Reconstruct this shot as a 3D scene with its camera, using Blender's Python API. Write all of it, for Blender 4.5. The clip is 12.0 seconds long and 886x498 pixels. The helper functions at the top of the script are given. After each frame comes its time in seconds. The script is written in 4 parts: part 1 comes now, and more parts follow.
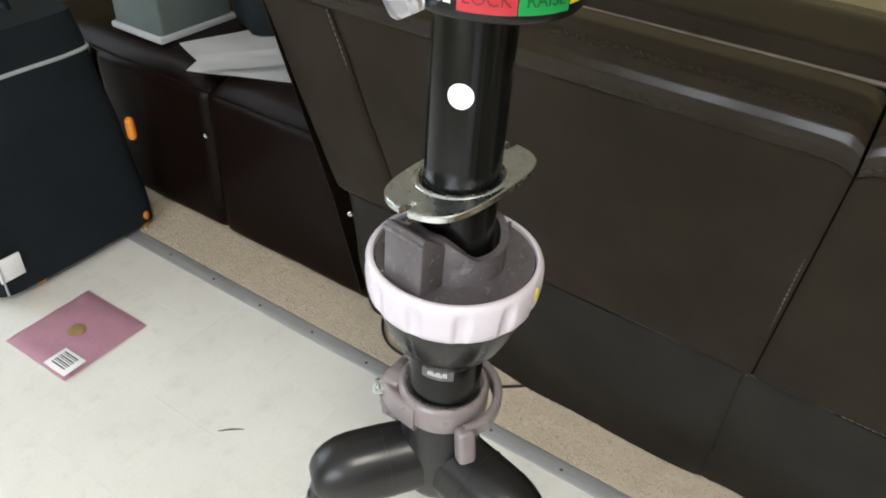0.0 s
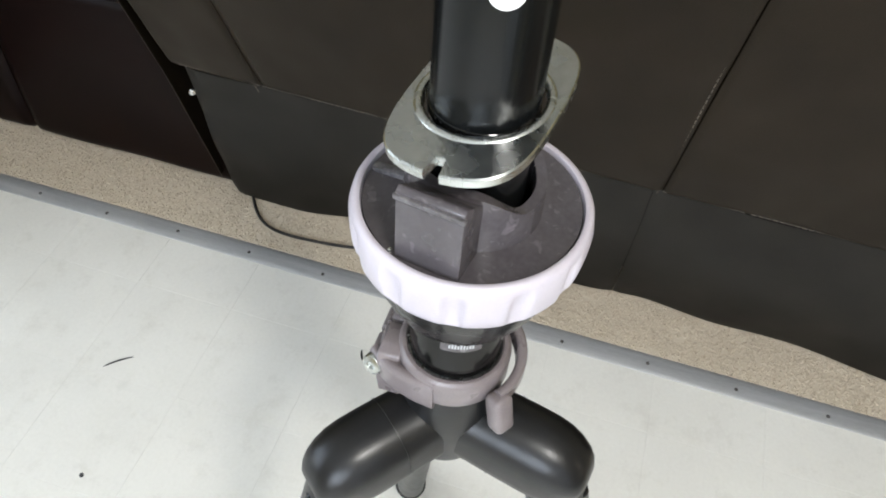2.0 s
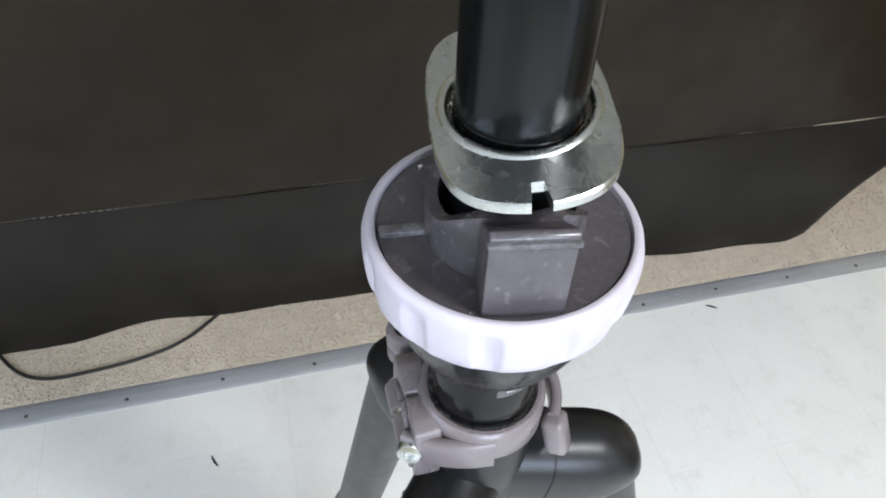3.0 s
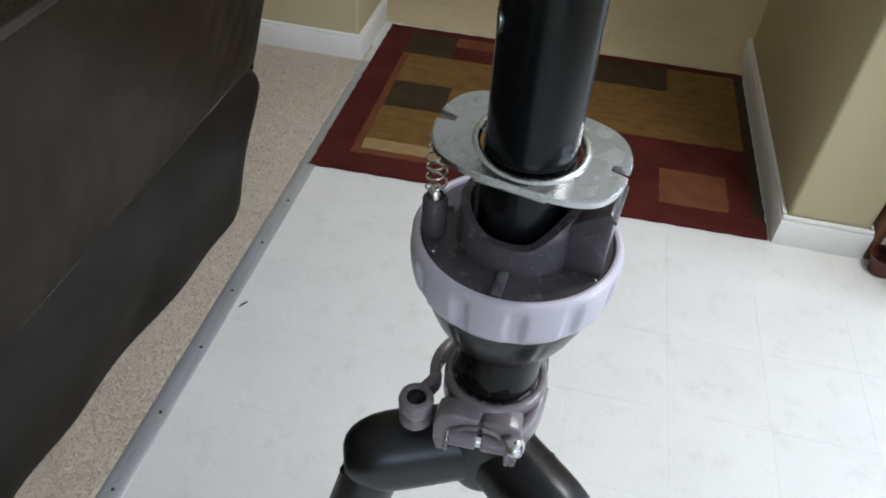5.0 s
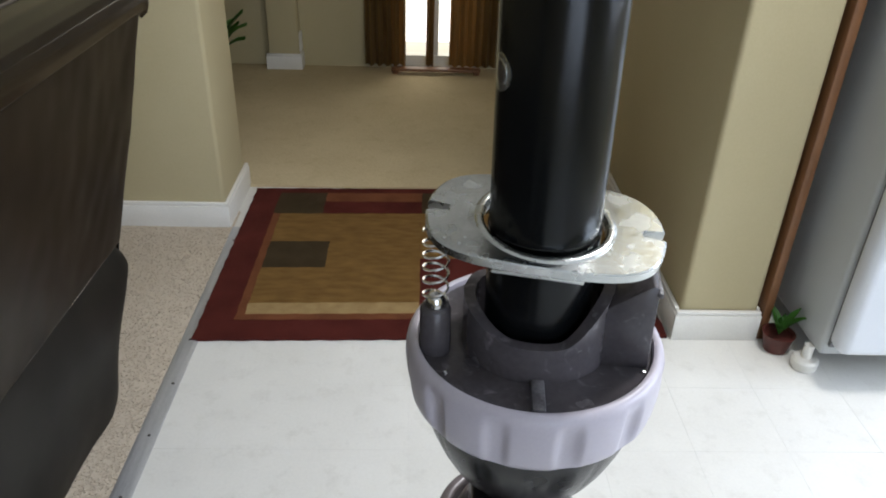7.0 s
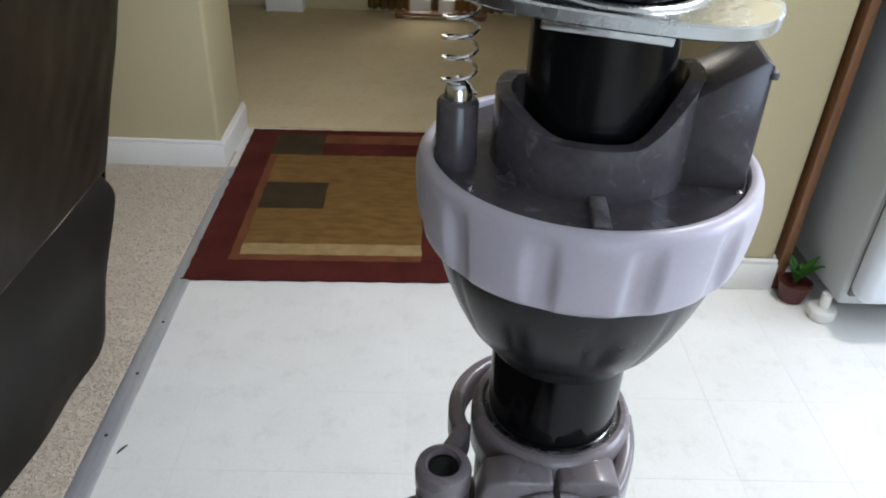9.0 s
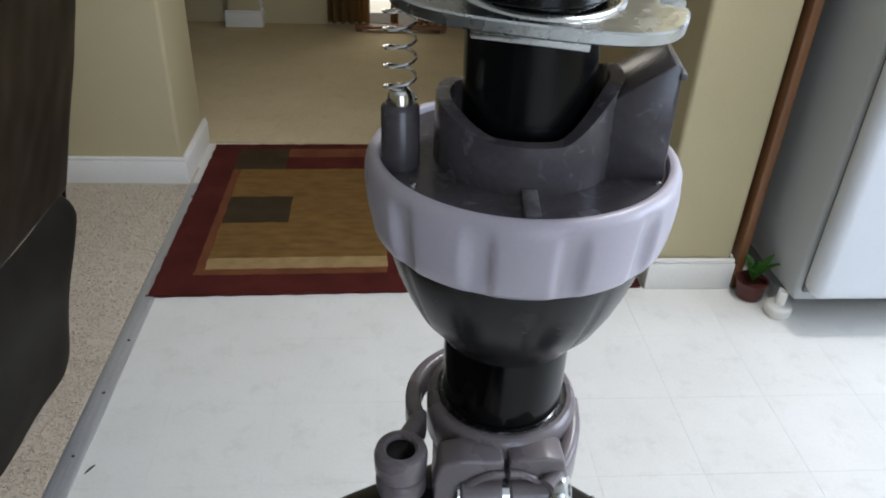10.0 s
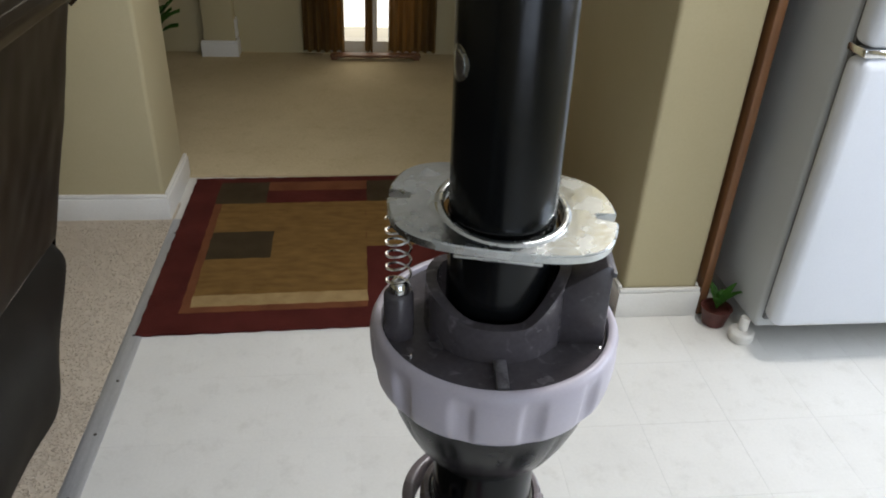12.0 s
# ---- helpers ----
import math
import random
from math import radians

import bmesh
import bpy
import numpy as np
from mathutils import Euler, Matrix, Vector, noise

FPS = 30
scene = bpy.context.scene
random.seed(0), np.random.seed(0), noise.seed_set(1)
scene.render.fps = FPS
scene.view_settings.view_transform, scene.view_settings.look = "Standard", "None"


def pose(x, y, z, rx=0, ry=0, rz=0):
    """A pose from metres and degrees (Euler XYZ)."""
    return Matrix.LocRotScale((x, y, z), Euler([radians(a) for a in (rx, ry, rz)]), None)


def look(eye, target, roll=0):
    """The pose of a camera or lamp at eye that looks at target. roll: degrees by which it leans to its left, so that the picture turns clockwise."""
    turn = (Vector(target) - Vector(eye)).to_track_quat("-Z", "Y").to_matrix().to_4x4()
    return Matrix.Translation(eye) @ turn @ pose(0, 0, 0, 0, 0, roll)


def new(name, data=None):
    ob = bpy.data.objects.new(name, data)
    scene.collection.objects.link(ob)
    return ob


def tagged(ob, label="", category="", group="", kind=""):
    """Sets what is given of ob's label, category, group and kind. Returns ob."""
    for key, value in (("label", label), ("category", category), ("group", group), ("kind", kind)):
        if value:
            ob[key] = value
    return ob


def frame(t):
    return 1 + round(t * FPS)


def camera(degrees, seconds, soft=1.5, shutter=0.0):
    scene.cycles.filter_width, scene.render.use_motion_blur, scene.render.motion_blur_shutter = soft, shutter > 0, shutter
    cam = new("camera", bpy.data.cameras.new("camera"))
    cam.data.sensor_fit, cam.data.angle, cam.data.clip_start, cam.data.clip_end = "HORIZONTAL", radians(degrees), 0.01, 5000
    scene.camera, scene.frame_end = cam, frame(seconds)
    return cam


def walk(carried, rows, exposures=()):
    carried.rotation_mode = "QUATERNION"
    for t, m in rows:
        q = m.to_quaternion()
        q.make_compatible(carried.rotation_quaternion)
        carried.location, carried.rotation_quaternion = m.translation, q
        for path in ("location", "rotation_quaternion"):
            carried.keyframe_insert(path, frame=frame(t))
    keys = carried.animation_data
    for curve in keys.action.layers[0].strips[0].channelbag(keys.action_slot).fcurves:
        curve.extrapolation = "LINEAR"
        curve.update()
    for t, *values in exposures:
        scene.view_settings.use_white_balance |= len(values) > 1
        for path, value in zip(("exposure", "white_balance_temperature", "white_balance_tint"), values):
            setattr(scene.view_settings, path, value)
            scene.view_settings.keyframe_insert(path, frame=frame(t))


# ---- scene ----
cam = camera(61.18, 12.0, soft=1.9)
PATH = [
    (0, (0.3140, 0.1839, 1.2282), (-0.9069, -0.5727, 0.1433), 3.47),
    (0.5, (0.2906, 0.1290, 1.2179), (-0.9254, -0.5267, 0.0641), 3.68),
    (1, (0.2858, 0.1058, 1.2172), (-0.9336, -0.4336, 0.0080), 7.24),
    (1.5, (0.2551, 0.0906, 1.2071), (-0.9307, -0.3876, -0.0598), 5.02),
    (2, (0.2293, 0.0425, 1.1885), (-0.9023, -0.2395, -0.1826), 4.31),
    (2.5, (0.2109, -0.0669, 1.1450), (-0.9859, -0.0605, -0.1995), 1.97),
    (3, (0.1909, -0.0840, 1.1547), (-0.9846, 0.2595, -0.1645), 3.04),
    (4.8, (0.0181, -0.2737, 1.1879), (-0.2162, 1.0251, -0.0361), 6.13),
    (5, (0.0047, -0.3000, 1.2028), (-0.1984, 1.0093, -0.0155), 4.95),
    (5.3, (0.0057, -0.3280, 1.2260), (-0.1243, 1.0419, 0.0656), 4.96),
    (5.5, (0.0094, -0.3508, 1.2362), (-0.1095, 1.0609, 0.1259), 4.13),
    (6, (0.0062, -0.3688, 1.2195), (-0.1656, 1.0263, 0.0951), 0.13),
    (6.5, (-0.0541, -0.2974, 1.1544), (-0.0433, 1.2054, 0.1638), -0.22),
    (6.7, (-0.0538, -0.2789, 1.1472), (-0.0005, 1.2718, 0.2348), 1.71),
    (8.3, (-0.0533, -0.2257, 1.0943), (0.0219, 1.3185, 0.1723), 2.05),
    (8.5, (-0.0524, -0.2163, 1.0741), (0.0320, 1.3008, 0.1089), 2.22),
    (9, (-0.0570, -0.2240, 1.0534), (0.0031, 1.2806, 0.0672), 2.93),
    (9.5, (-0.0586, -0.2537, 1.0247), (-0.0123, 1.2354, 0.0145), 1.90),
    (10, (-0.0508, -0.2434, 1.0589), (0.0848, 1.2733, 0.0990), 2.72),
    (10.5, (-0.0416, -0.2559, 1.0701), (0.1172, 1.2615, 0.1149), 3.19),
    (11, (-0.0416, -0.2571, 1.1079), (0.1633, 1.2888, 0.2089), 3.77),
    (11.5, (-0.0514, -0.2640, 1.1300), (0.0818, 1.2619, 0.1846), 2.34),
    (12, (-0.0613, -0.2707, 1.1482), (0.1318, 1.2540, 0.2112), 2.82),
]
walk(cam, [(t, look(e, g, r)) for t, e, g, r in PATH],
     exposures=[(0, 0.08, 6400, 10), (1.5, 0.17, 6250, 10), (2.5, 0.08, 5850, 11), (3, 0.20, 5680, 12), (5, -0.34, 5640, 12), (5.5, -0.50, 5680, 12), (6, -0.53, 5700, 12), (6.5, -0.36, 5760, 12), (8.5, -0.12, 5600, 13), (9.5, -0.34, 5600, 13), (10.5, -0.58, 5690, 12), (11, -0.70, 5770, 11), (12, -0.54, 5880, 13)])

# ---- world, daylight through the windows behind the camera, kitchen ceiling lamp ----
world = bpy.data.worlds.new("world")
scene.world = world
world.use_nodes = True
wn = world.node_tree
sky = wn.nodes.new("ShaderNodeTexSky")
sky.sky_type, sky.sun_disc = "NISHITA", False
sky.sun_elevation, sky.sun_rotation = radians(38), radians(200)
wn.nodes["Background"].inputs[1].default_value = 0.10
wn.links.new(sky.outputs[0], wn.nodes["Background"].inputs[0])


def area(name, m, sx, sy, watts, colour):
    lamp = bpy.data.lights.new(name, "AREA")
    lamp.shape, lamp.size, lamp.size_y, lamp.energy, lamp.color = "RECTANGLE", sx, sy, watts, colour
    ob = new(name, lamp)
    ob.matrix_world = m
    return ob


area("window_light_east", look((2.54, 0.05, 1.45), (0.0, 0.35, 0.5)), 1.5, 1.2, 64, (0.88, 0.935, 1.0))
area("window_light_south", look((0.75, -3.12, 1.35), (0.3, 0.5, 0.7)), 1.7, 1.6, 38, (0.84, 0.92, 1.0))
area("ceiling_lamp_light", look((0.9, 0.75, 2.36), (0.9, 0.75, 0)), 0.3, 0.3, 34, (1.0, 0.94, 0.84))
area("hall_window_light", look((0.02, 3.50, 1.25), (0.0, 2.2, 0.2)), 0.4, 1.4, 4, (1.0, 0.86, 0.62))


# ---- materials ----
def mat(name, a, b=None, rough=0.5, metal=0.0, big=6.0, fine=120.0, bump=0.1, depth=0.001, rough_var=0.08,
        coat=0.0, spread=0.6, per_object=0.0, stretch=(1, 1, 1), transmission=0.0, specular=0.5, world_space=False, stains=0.0, scuff=0.0):
    """Two-scale procedural surface: broad blotches and fine grain between the colours a and b."""
    m = bpy.data.materials.new(name)
    m.use_nodes = True
    t = m.node_tree
    n, l = t.nodes, t.links
    p = n["Principled BSDF"]
    b = b or tuple(c * 0.8 for c in a)
    co = n.new("ShaderNodeTexCoord")
    mp = n.new("ShaderNodeMapping")
    mp.inputs["Scale"].default_value = stretch
    geo = n.new("ShaderNodeNewGeometry")
    l.new(geo.outputs["Position"] if world_space else co.outputs["Object"], mp.inputs[0])
    n1, n2 = n.new("ShaderNodeTexNoise"), n.new("ShaderNodeTexNoise")
    n1.inputs["Scale"].default_value, n1.inputs["Detail"].default_value = big, 4
    n2.inputs["Scale"].default_value, n2.inputs["Detail"].default_value = fine, 3
    for q in (n1, n2):
        l.new(mp.outputs[0], q.inputs["Vector"])
    mix = n.new("ShaderNodeMath")
    mix.operation = "MULTIPLY_ADD"
    l.new(n1.outputs[0], mix.inputs[0])
    mix.inputs[1].default_value = spread
    half = n.new("ShaderNodeMath")
    half.operation = "MULTIPLY"
    half.inputs[1].default_value = 1 - spread
    l.new(n2.outputs[0], half.inputs[0])
    l.new(half.outputs[0], mix.inputs[2])
    fac = mix.outputs[0]
    if per_object:
        oi = n.new("ShaderNodeObjectInfo")
        ad = n.new("ShaderNodeMath")
        ad.operation = "MULTIPLY_ADD"
        l.new(oi.outputs["Random"], ad.inputs[0])
        ad.inputs[1].default_value = per_object
        l.new(fac, ad.inputs[2])
        fac = ad.outputs[0]
    ramp = n.new("ShaderNodeValToRGB")
    ramp.color_ramp.elements[0].position, ramp.color_ramp.elements[1].position = 0.34, 0.66
    ramp.color_ramp.elements[0].color, ramp.color_ramp.elements[1].color = (*b, 1), (*a, 1)
    l.new(fac, ramp.inputs[0])
    colour = ramp.outputs[0]
    if stains:
        n3 = n.new("ShaderNodeTexNoise")
        n3.inputs["Scale"].default_value, n3.inputs["Detail"].default_value, n3.inputs["Roughness"].default_value = 17, 8, 0.72
        l.new(mp.outputs[0], n3.inputs["Vector"])
        r3 = n.new("ShaderNodeValToRGB")
        r3.color_ramp.elements[0].position, r3.color_ramp.elements[1].position = 0.53, 0.74
        l.new(n3.outputs[0], r3.inputs[0])
        sc = n.new("ShaderNodeMath")
        sc.operation = "MULTIPLY"
        sc.inputs[1].default_value = stains
        l.new(r3.outputs[0], sc.inputs[0])
        mx = n.new("ShaderNodeMix")
        mx.data_type = "RGBA"
        l.new(sc.outputs[0], mx.inputs[0])
        l.new(colour, mx.inputs[6])
        mx.inputs[7].default_value = (b[0] * 0.62, b[1] * 0.60, b[2] * 0.54, 1)
        colour = mx.outputs[2]
    if scuff:
        n4 = n.new("ShaderNodeTexNoise")
        n4.inputs["Scale"].default_value, n4.inputs["Detail"].default_value, n4.inputs["Distortion"].default_value = 150, 8, 0.8
        l.new(mp.outputs[0], n4.inputs["Vector"])
        r4 = n.new("ShaderNodeValToRGB")
        r4.color_ramp.elements[0].position, r4.color_ramp.elements[1].position = 0.60, 0.76
        l.new(n4.outputs[0], r4.inputs[0])
        s4 = n.new("ShaderNodeMath")
        s4.operation = "MULTIPLY"
        s4.inputs[1].default_value = scuff
        l.new(r4.outputs[0], s4.inputs[0])
        m4 = n.new("ShaderNodeMix")
        m4.data_type = "RGBA"
        l.new(s4.outputs[0], m4.inputs[0])
        l.new(colour, m4.inputs[6])
        m4.inputs[7].default_value = (min(1, a[0] * 5), min(1, a[1] * 5), min(1, a[2] * 5), 1)
        colour = m4.outputs[2]
    l.new(colour, p.inputs["Base Color"])
    rr = n.new("ShaderNodeMapRange")
    rr.inputs["To Min"].default_value, rr.inputs["To Max"].default_value = rough + rough_var, rough - rough_var
    l.new(n1.outputs[0], rr.inputs[0])
    l.new(rr.outputs[0], p.inputs["Roughness"])
    p.inputs["Metallic"].default_value = metal
    p.inputs["Coat Weight"].default_value = coat
    p.inputs["Transmission Weight"].default_value = transmission
    p.inputs["Specular IOR Level"].default_value = specular
    if bump:
        bp = n.new("ShaderNodeBump")
        bp.inputs["Strength"].default_value, bp.inputs["Distance"].default_value = bump, depth
        l.new(n2.outputs[0], bp.inputs["Height"])
        l.new(bp.outputs[0], p.inputs["Normal"])
    return m


M_vinyl = mat("vinyl_tile", (0.745, 0.73, 0.675), (0.685, 0.67, 0.615), 0.44, big=7, fine=150, bump=0.22, depth=0.0008, per_object=0.05, world_space=True, stains=0.30)
M_joint = mat("tile_joint", (0.70, 0.685, 0.63), (0.65, 0.635, 0.58), 0.6, big=8, fine=90)
M_carpet = mat("beige_carpet", (0.53, 0.46, 0.36), (0.465, 0.40, 0.31), 0.95, world_space=True, big=25, fine=300, bump=0.25, depth=0.0015, spread=0.45, specular=0.1)
M_hallcarpet = mat("hall_carpet", (0.60, 0.50, 0.31), (0.48, 0.39, 0.235), 0.95, big=4, fine=240, bump=0.8, depth=0.004, spread=0.4, specular=0.1, stains=0.25)
M_alu = mat("brushed_aluminium", (0.53, 0.535, 0.54), (0.38, 0.385, 0.39), 0.44, 0.55, big=20, fine=300, bump=0.1, depth=0.0004, stretch=(4, 0.3, 4))
M_nail = mat("nail_steel", (0.12, 0.11, 0.10), (0.07, 0.065, 0.06), 0.4, 0.8, big=60, fine=400)
M_wall = mat("khaki_wall_paint", (0.50, 0.435, 0.260), (0.47, 0.405, 0.238), 0.75, big=3, fine=180, bump=0.25, depth=0.0012, specular=0.3)
M_base = mat("white_trim_paint", (0.78, 0.76, 0.70), (0.70, 0.68, 0.62), 0.4, big=6, fine=160, bump=0.06)
M_ceil = mat("ceiling_paint", (0.84, 0.83, 0.80), (0.78, 0.77, 0.74), 0.9, big=3, fine=90, bump=0.3, depth=0.002)
M_leather = mat("brown_leather", (0.0185, 0.0134, 0.0083), (0.0112, 0.0081, 0.0050), 0.38, specular=0.13, big=7, fine=520, bump=0.22, depth=0.0007, rough_var=0.1)
M_leather_top = mat("polished_brown_leather", (0.018, 0.0130, 0.0080), (0.010, 0.0072, 0.0045), 0.24, specular=0.24, big=7, fine=260, bump=0.06, depth=0.0006)
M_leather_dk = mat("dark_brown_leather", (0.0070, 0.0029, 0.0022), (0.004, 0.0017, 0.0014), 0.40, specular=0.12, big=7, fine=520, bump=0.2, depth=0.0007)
M_skirt = mat("dust_cover_cloth", (0.033, 0.029, 0.0235), (0.021, 0.0185, 0.015), 0.44, specular=0.42, big=9, fine=420, bump=0.2, depth=0.0006)
M_thread = mat("seam_thread", (0.16, 0.135, 0.11), (0.07, 0.06, 0.05), 0.6, big=40, fine=600, bump=0.3)
M_chrome = mat("chrome", (0.80, 0.80, 0.80), (0.70, 0.70, 0.70), 0.16, 1.0, big=30, fine=300, bump=0.02, rough_var=0.05)
M_zinc = mat("zinc_plated_steel", (0.63, 0.65, 0.64), (0.53, 0.55, 0.54), 0.26, 1.0, big=120, fine=320, bump=0.30, depth=0.0004, rough_var=0.14, spread=0.7)
M_pole = mat("satin_black_tube", (0.0045, 0.0050, 0.0052), (0.003, 0.0034, 0.0036), 0.21, specular=0.30, big=20, fine=500, bump=0.02, depth=0.0002, rough_var=0.05)
M_gloss = mat("gloss_black_tube", (0.003, 0.003, 0.003), (0.002, 0.002, 0.002), 0.12, specular=0.25, big=30, fine=300, bump=0.01, rough_var=0.04)
M_cup = mat("grey_black_moulded_plastic", (0.086, 0.077, 0.083), (0.060, 0.054, 0.058), 0.24, scuff=0.22, big=60, fine=400, bump=0.08, depth=0.0004, rough_var=0.1)
M_scuff = mat("scuffed_grey_plastic", (0.16, 0.15, 0.155), (0.035, 0.032, 0.034), 0.42, big=160, fine=700, bump=0.3, depth=0.0004)
M_bell = mat("black_moulded_plastic", (0.008, 0.008, 0.0085), (0.005, 0.005, 0.0055), 0.26, specular=0.32, big=40, fine=500, bump=0.05, depth=0.0003)
M_grip = mat("lavender_grey_plastic", (0.505, 0.468, 0.515), (0.46, 0.425, 0.47), 0.36, big=30, fine=700, bump=0.05, depth=0.0002)
M_clamp = mat("taupe_grey_plastic", (0.185, 0.160, 0.162), (0.150, 0.128, 0.131), 0.29, big=40, fine=700, bump=0.08, depth=0.0002)
M_hub = mat("matt_black_nylon", (0.010, 0.010, 0.0105), (0.0065, 0.0065, 0.007), 0.34, specular=0.38, big=60, fine=600, bump=0.12, depth=0.0003)
M_white = mat("white_sticker", (0.86, 0.86, 0.85), (0.80, 0.80, 0.79), 0.5, big=20, fine=300, bump=0.02)
M_red = mat("red_sticker", (0.72, 0.07, 0.09), (0.62, 0.05, 0.07), 0.4, big=20, fine=300, bump=0.02)
M_green = mat("green_sticker", (0.03, 0.48, 0.13), (0.025, 0.40, 0.10), 0.4, big=20, fine=300, bump=0.02)
M_yellow = mat("yellow_sticker", (0.85, 0.72, 0.02), (0.75, 0.62, 0.02), 0.4, big=20, fine=300, bump=0.02)
M_dkred = mat("dark_red_print", (0.25, 0.01, 0.02), None, 0.4)
M_dkgreen = mat("dark_green_print", (0.01, 0.13, 0.03), None, 0.4)
M_clear = mat("clear_plastic", (0.9, 0.9, 0.92), (0.85, 0.85, 0.9), 0.08, big=60, fine=300, bump=0.3, depth=0.001, transmission=0.85)
M_rubber = mat("black_rubber", (0.02, 0.02, 0.02), (0.012, 0.012, 0.012), 0.7, big=40, fine=400)
M_rug_m = mat("maroon_pile", (0.105, 0.022, 0.016), (0.060, 0.012, 0.009), 0.95, big=9, fine=420, bump=1.0, depth=0.004, specular=0.1)
M_rug_g = mat("gold_brown_pile", (0.27, 0.155, 0.045), (0.17, 0.092, 0.026), 0.95, big=18, fine=420, bump=1.0, depth=0.004, stretch=(1, 3, 1), specular=0.1)
M_rug_r = mat("rust_pile", (0.20, 0.075, 0.030), (0.125, 0.045, 0.020), 0.95, big=12, fine=420, bump=1.0, depth=0.004, specular=0.1)
M_rug_d = mat("dark_olive_pile", (0.065, 0.045, 0.022), (0.040, 0.028, 0.014), 0.95, big=12, fine=420, bump=1.0, depth=0.004, specular=0.1)
M_rug_b = mat("beige_pile", (0.40, 0.28, 0.125), (0.29, 0.19, 0.08), 0.95, big=30, fine=420, bump=1.0, depth=0.004, specular=0.1)
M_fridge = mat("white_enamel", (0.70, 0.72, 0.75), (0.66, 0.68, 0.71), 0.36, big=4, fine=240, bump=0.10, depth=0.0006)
# greyer copy of the enamel: the side's shade is put into its colour
M_fridge_shaded = mat("shaded_white_enamel", (0.49, 0.505, 0.50), (0.45, 0.465, 0.46), 0.42, big=4, fine=240, bump=0.2, depth=0.0008)
M_gasket = mat("grey_gasket", (0.16, 0.16, 0.16), None, 0.6)
M_wood = mat("stained_wood", (0.23, 0.105, 0.040), (0.14, 0.060, 0.022), 0.45, big=9, fine=60, bump=0.1, stretch=(8, 8, 0.6))
M_suit = mat("black_nylon_cloth", (0.008, 0.013, 0.017), (0.005, 0.008, 0.011), 0.75, specular=0.25, big=8, fine=500, bump=0.4, depth=0.0008)
M_piping = mat("grey_piping", (0.42, 0.43, 0.44), (0.34, 0.35, 0.36), 0.55, big=20, fine=200)
M_orange = mat("orange_plastic", (0.78, 0.27, 0.02), (0.65, 0.20, 0.015), 0.45, big=20, fine=200)
M_pink = mat("pink_film", (0.72, 0.43, 0.52), (0.64, 0.36, 0.45), 0.35, big=12, fine=120, bump=0.15, depth=0.002)
M_paper = mat("white_paper", (0.80, 0.80, 0.80), (0.72, 0.72, 0.73), 0.8, big=8, fine=200, bump=0.1)
M_ink = mat("dark_print", (0.03, 0.03, 0.03), None, 0.6)
M_greybox = mat("grey_plastic", (0.10, 0.125, 0.118), (0.07, 0.09, 0.085), 0.5, big=8, fine=120)
M_terracotta = mat("maroon_pot", (0.10, 0.022, 0.014), (0.06, 0.014, 0.01), 0.5, big=20, fine=120)
M_leaf = mat("green_leaf", (0.09, 0.26, 0.03), (0.05, 0.15, 0.02), 0.5, big=20, fine=120)
M_curtain = mat("gold_curtain", (0.34, 0.21, 0.07), (0.22, 0.13, 0.04), 0.8, big=6, fine=120, stretch=(6, 6, 0.5), bump=0.3)
M_cord = mat("black_cord", (0.015, 0.013, 0.012), None, 0.5)


def glow(name, colour, strength):
    m = bpy.data.materials.new(name)
    m.use_nodes = True
    p = m.node_tree.nodes["Principled BSDF"]
    p.inputs["Base Color"].default_value = (0, 0, 0, 1)
    p.inputs["Emission Color"].default_value = (*colour, 1)
    p.inputs["Emission Strength"].default_value = strength
    return m


M_daylight = glow("window_daylight", (1.0, 0.90, 0.70), 2.8)
M_lampglow = glow("lamp_diffuser_glow", (1.0, 0.88, 0.7), 2.0)


# ---- mesh helpers ----
def mesh(name, bm, material, sharp=38):
    bmesh.ops.recalc_face_normals(bm, faces=bm.faces)
    me = bpy.data.meshes.new(name)
    bm.to_mesh(me)
    bm.free()
    me.materials.append(material)
    me.shade_smooth()
    me.set_sharp_from_angle(angle=radians(sharp))
    return me


def part(name, bm, material, parent, label="", sharp=38):
    ob = new(name, mesh(name, bm, material, sharp))
    ob.parent = parent
    if label:
        tagged(ob, label=label)
    return ob


def thing(name, bm, material, label, category, group="", kind="", m=None):
    ob = new(name, mesh(name, bm, material))
    if m is not None:
        ob.matrix_world = m
    return tagged(ob, label=label, category=category, group=group, kind=kind)


def base(name, label, category, at=(0, 0, 0), group="", kind=""):
    ob = new(name)
    ob.empty_display_size = 0.05
    ob.location = at
    return tagged(ob, label=label, category=category, group=group, kind=kind)


def grid(fn, nu, nv, wrap_u=False, wrap_v=False):
    bm = bmesh.new()
    rows = [[bm.verts.new(fn(i / (nu if wrap_u else nu - 1), j / (nv if wrap_v else nv - 1))) for j in range(nv)] for i in range(nu)]
    for i in range(nu if wrap_u else nu - 1):
        for j in range(nv if wrap_v else nv - 1):
            a, b = (i + 1) % nu, (j + 1) % nv
            bm.faces.new((rows[i][j], rows[a][j], rows[a][b], rows[i][b]))
    return bm


def lathe(profile, seg=72, closed=False, fn=None):
    """Turn (r, z) pairs round the z axis; fn(theta, r, z) may reshape each point."""
    def at(u, v):
        th = 2 * math.pi * u
        r, z = profile[round(v * (len(profile) if closed else len(profile) - 1))]
        if fn:
            r, z = fn(th, r, z)
        return (r * math.cos(th), r * math.sin(th), z)
    return grid(at, seg, len(profile), True, closed)


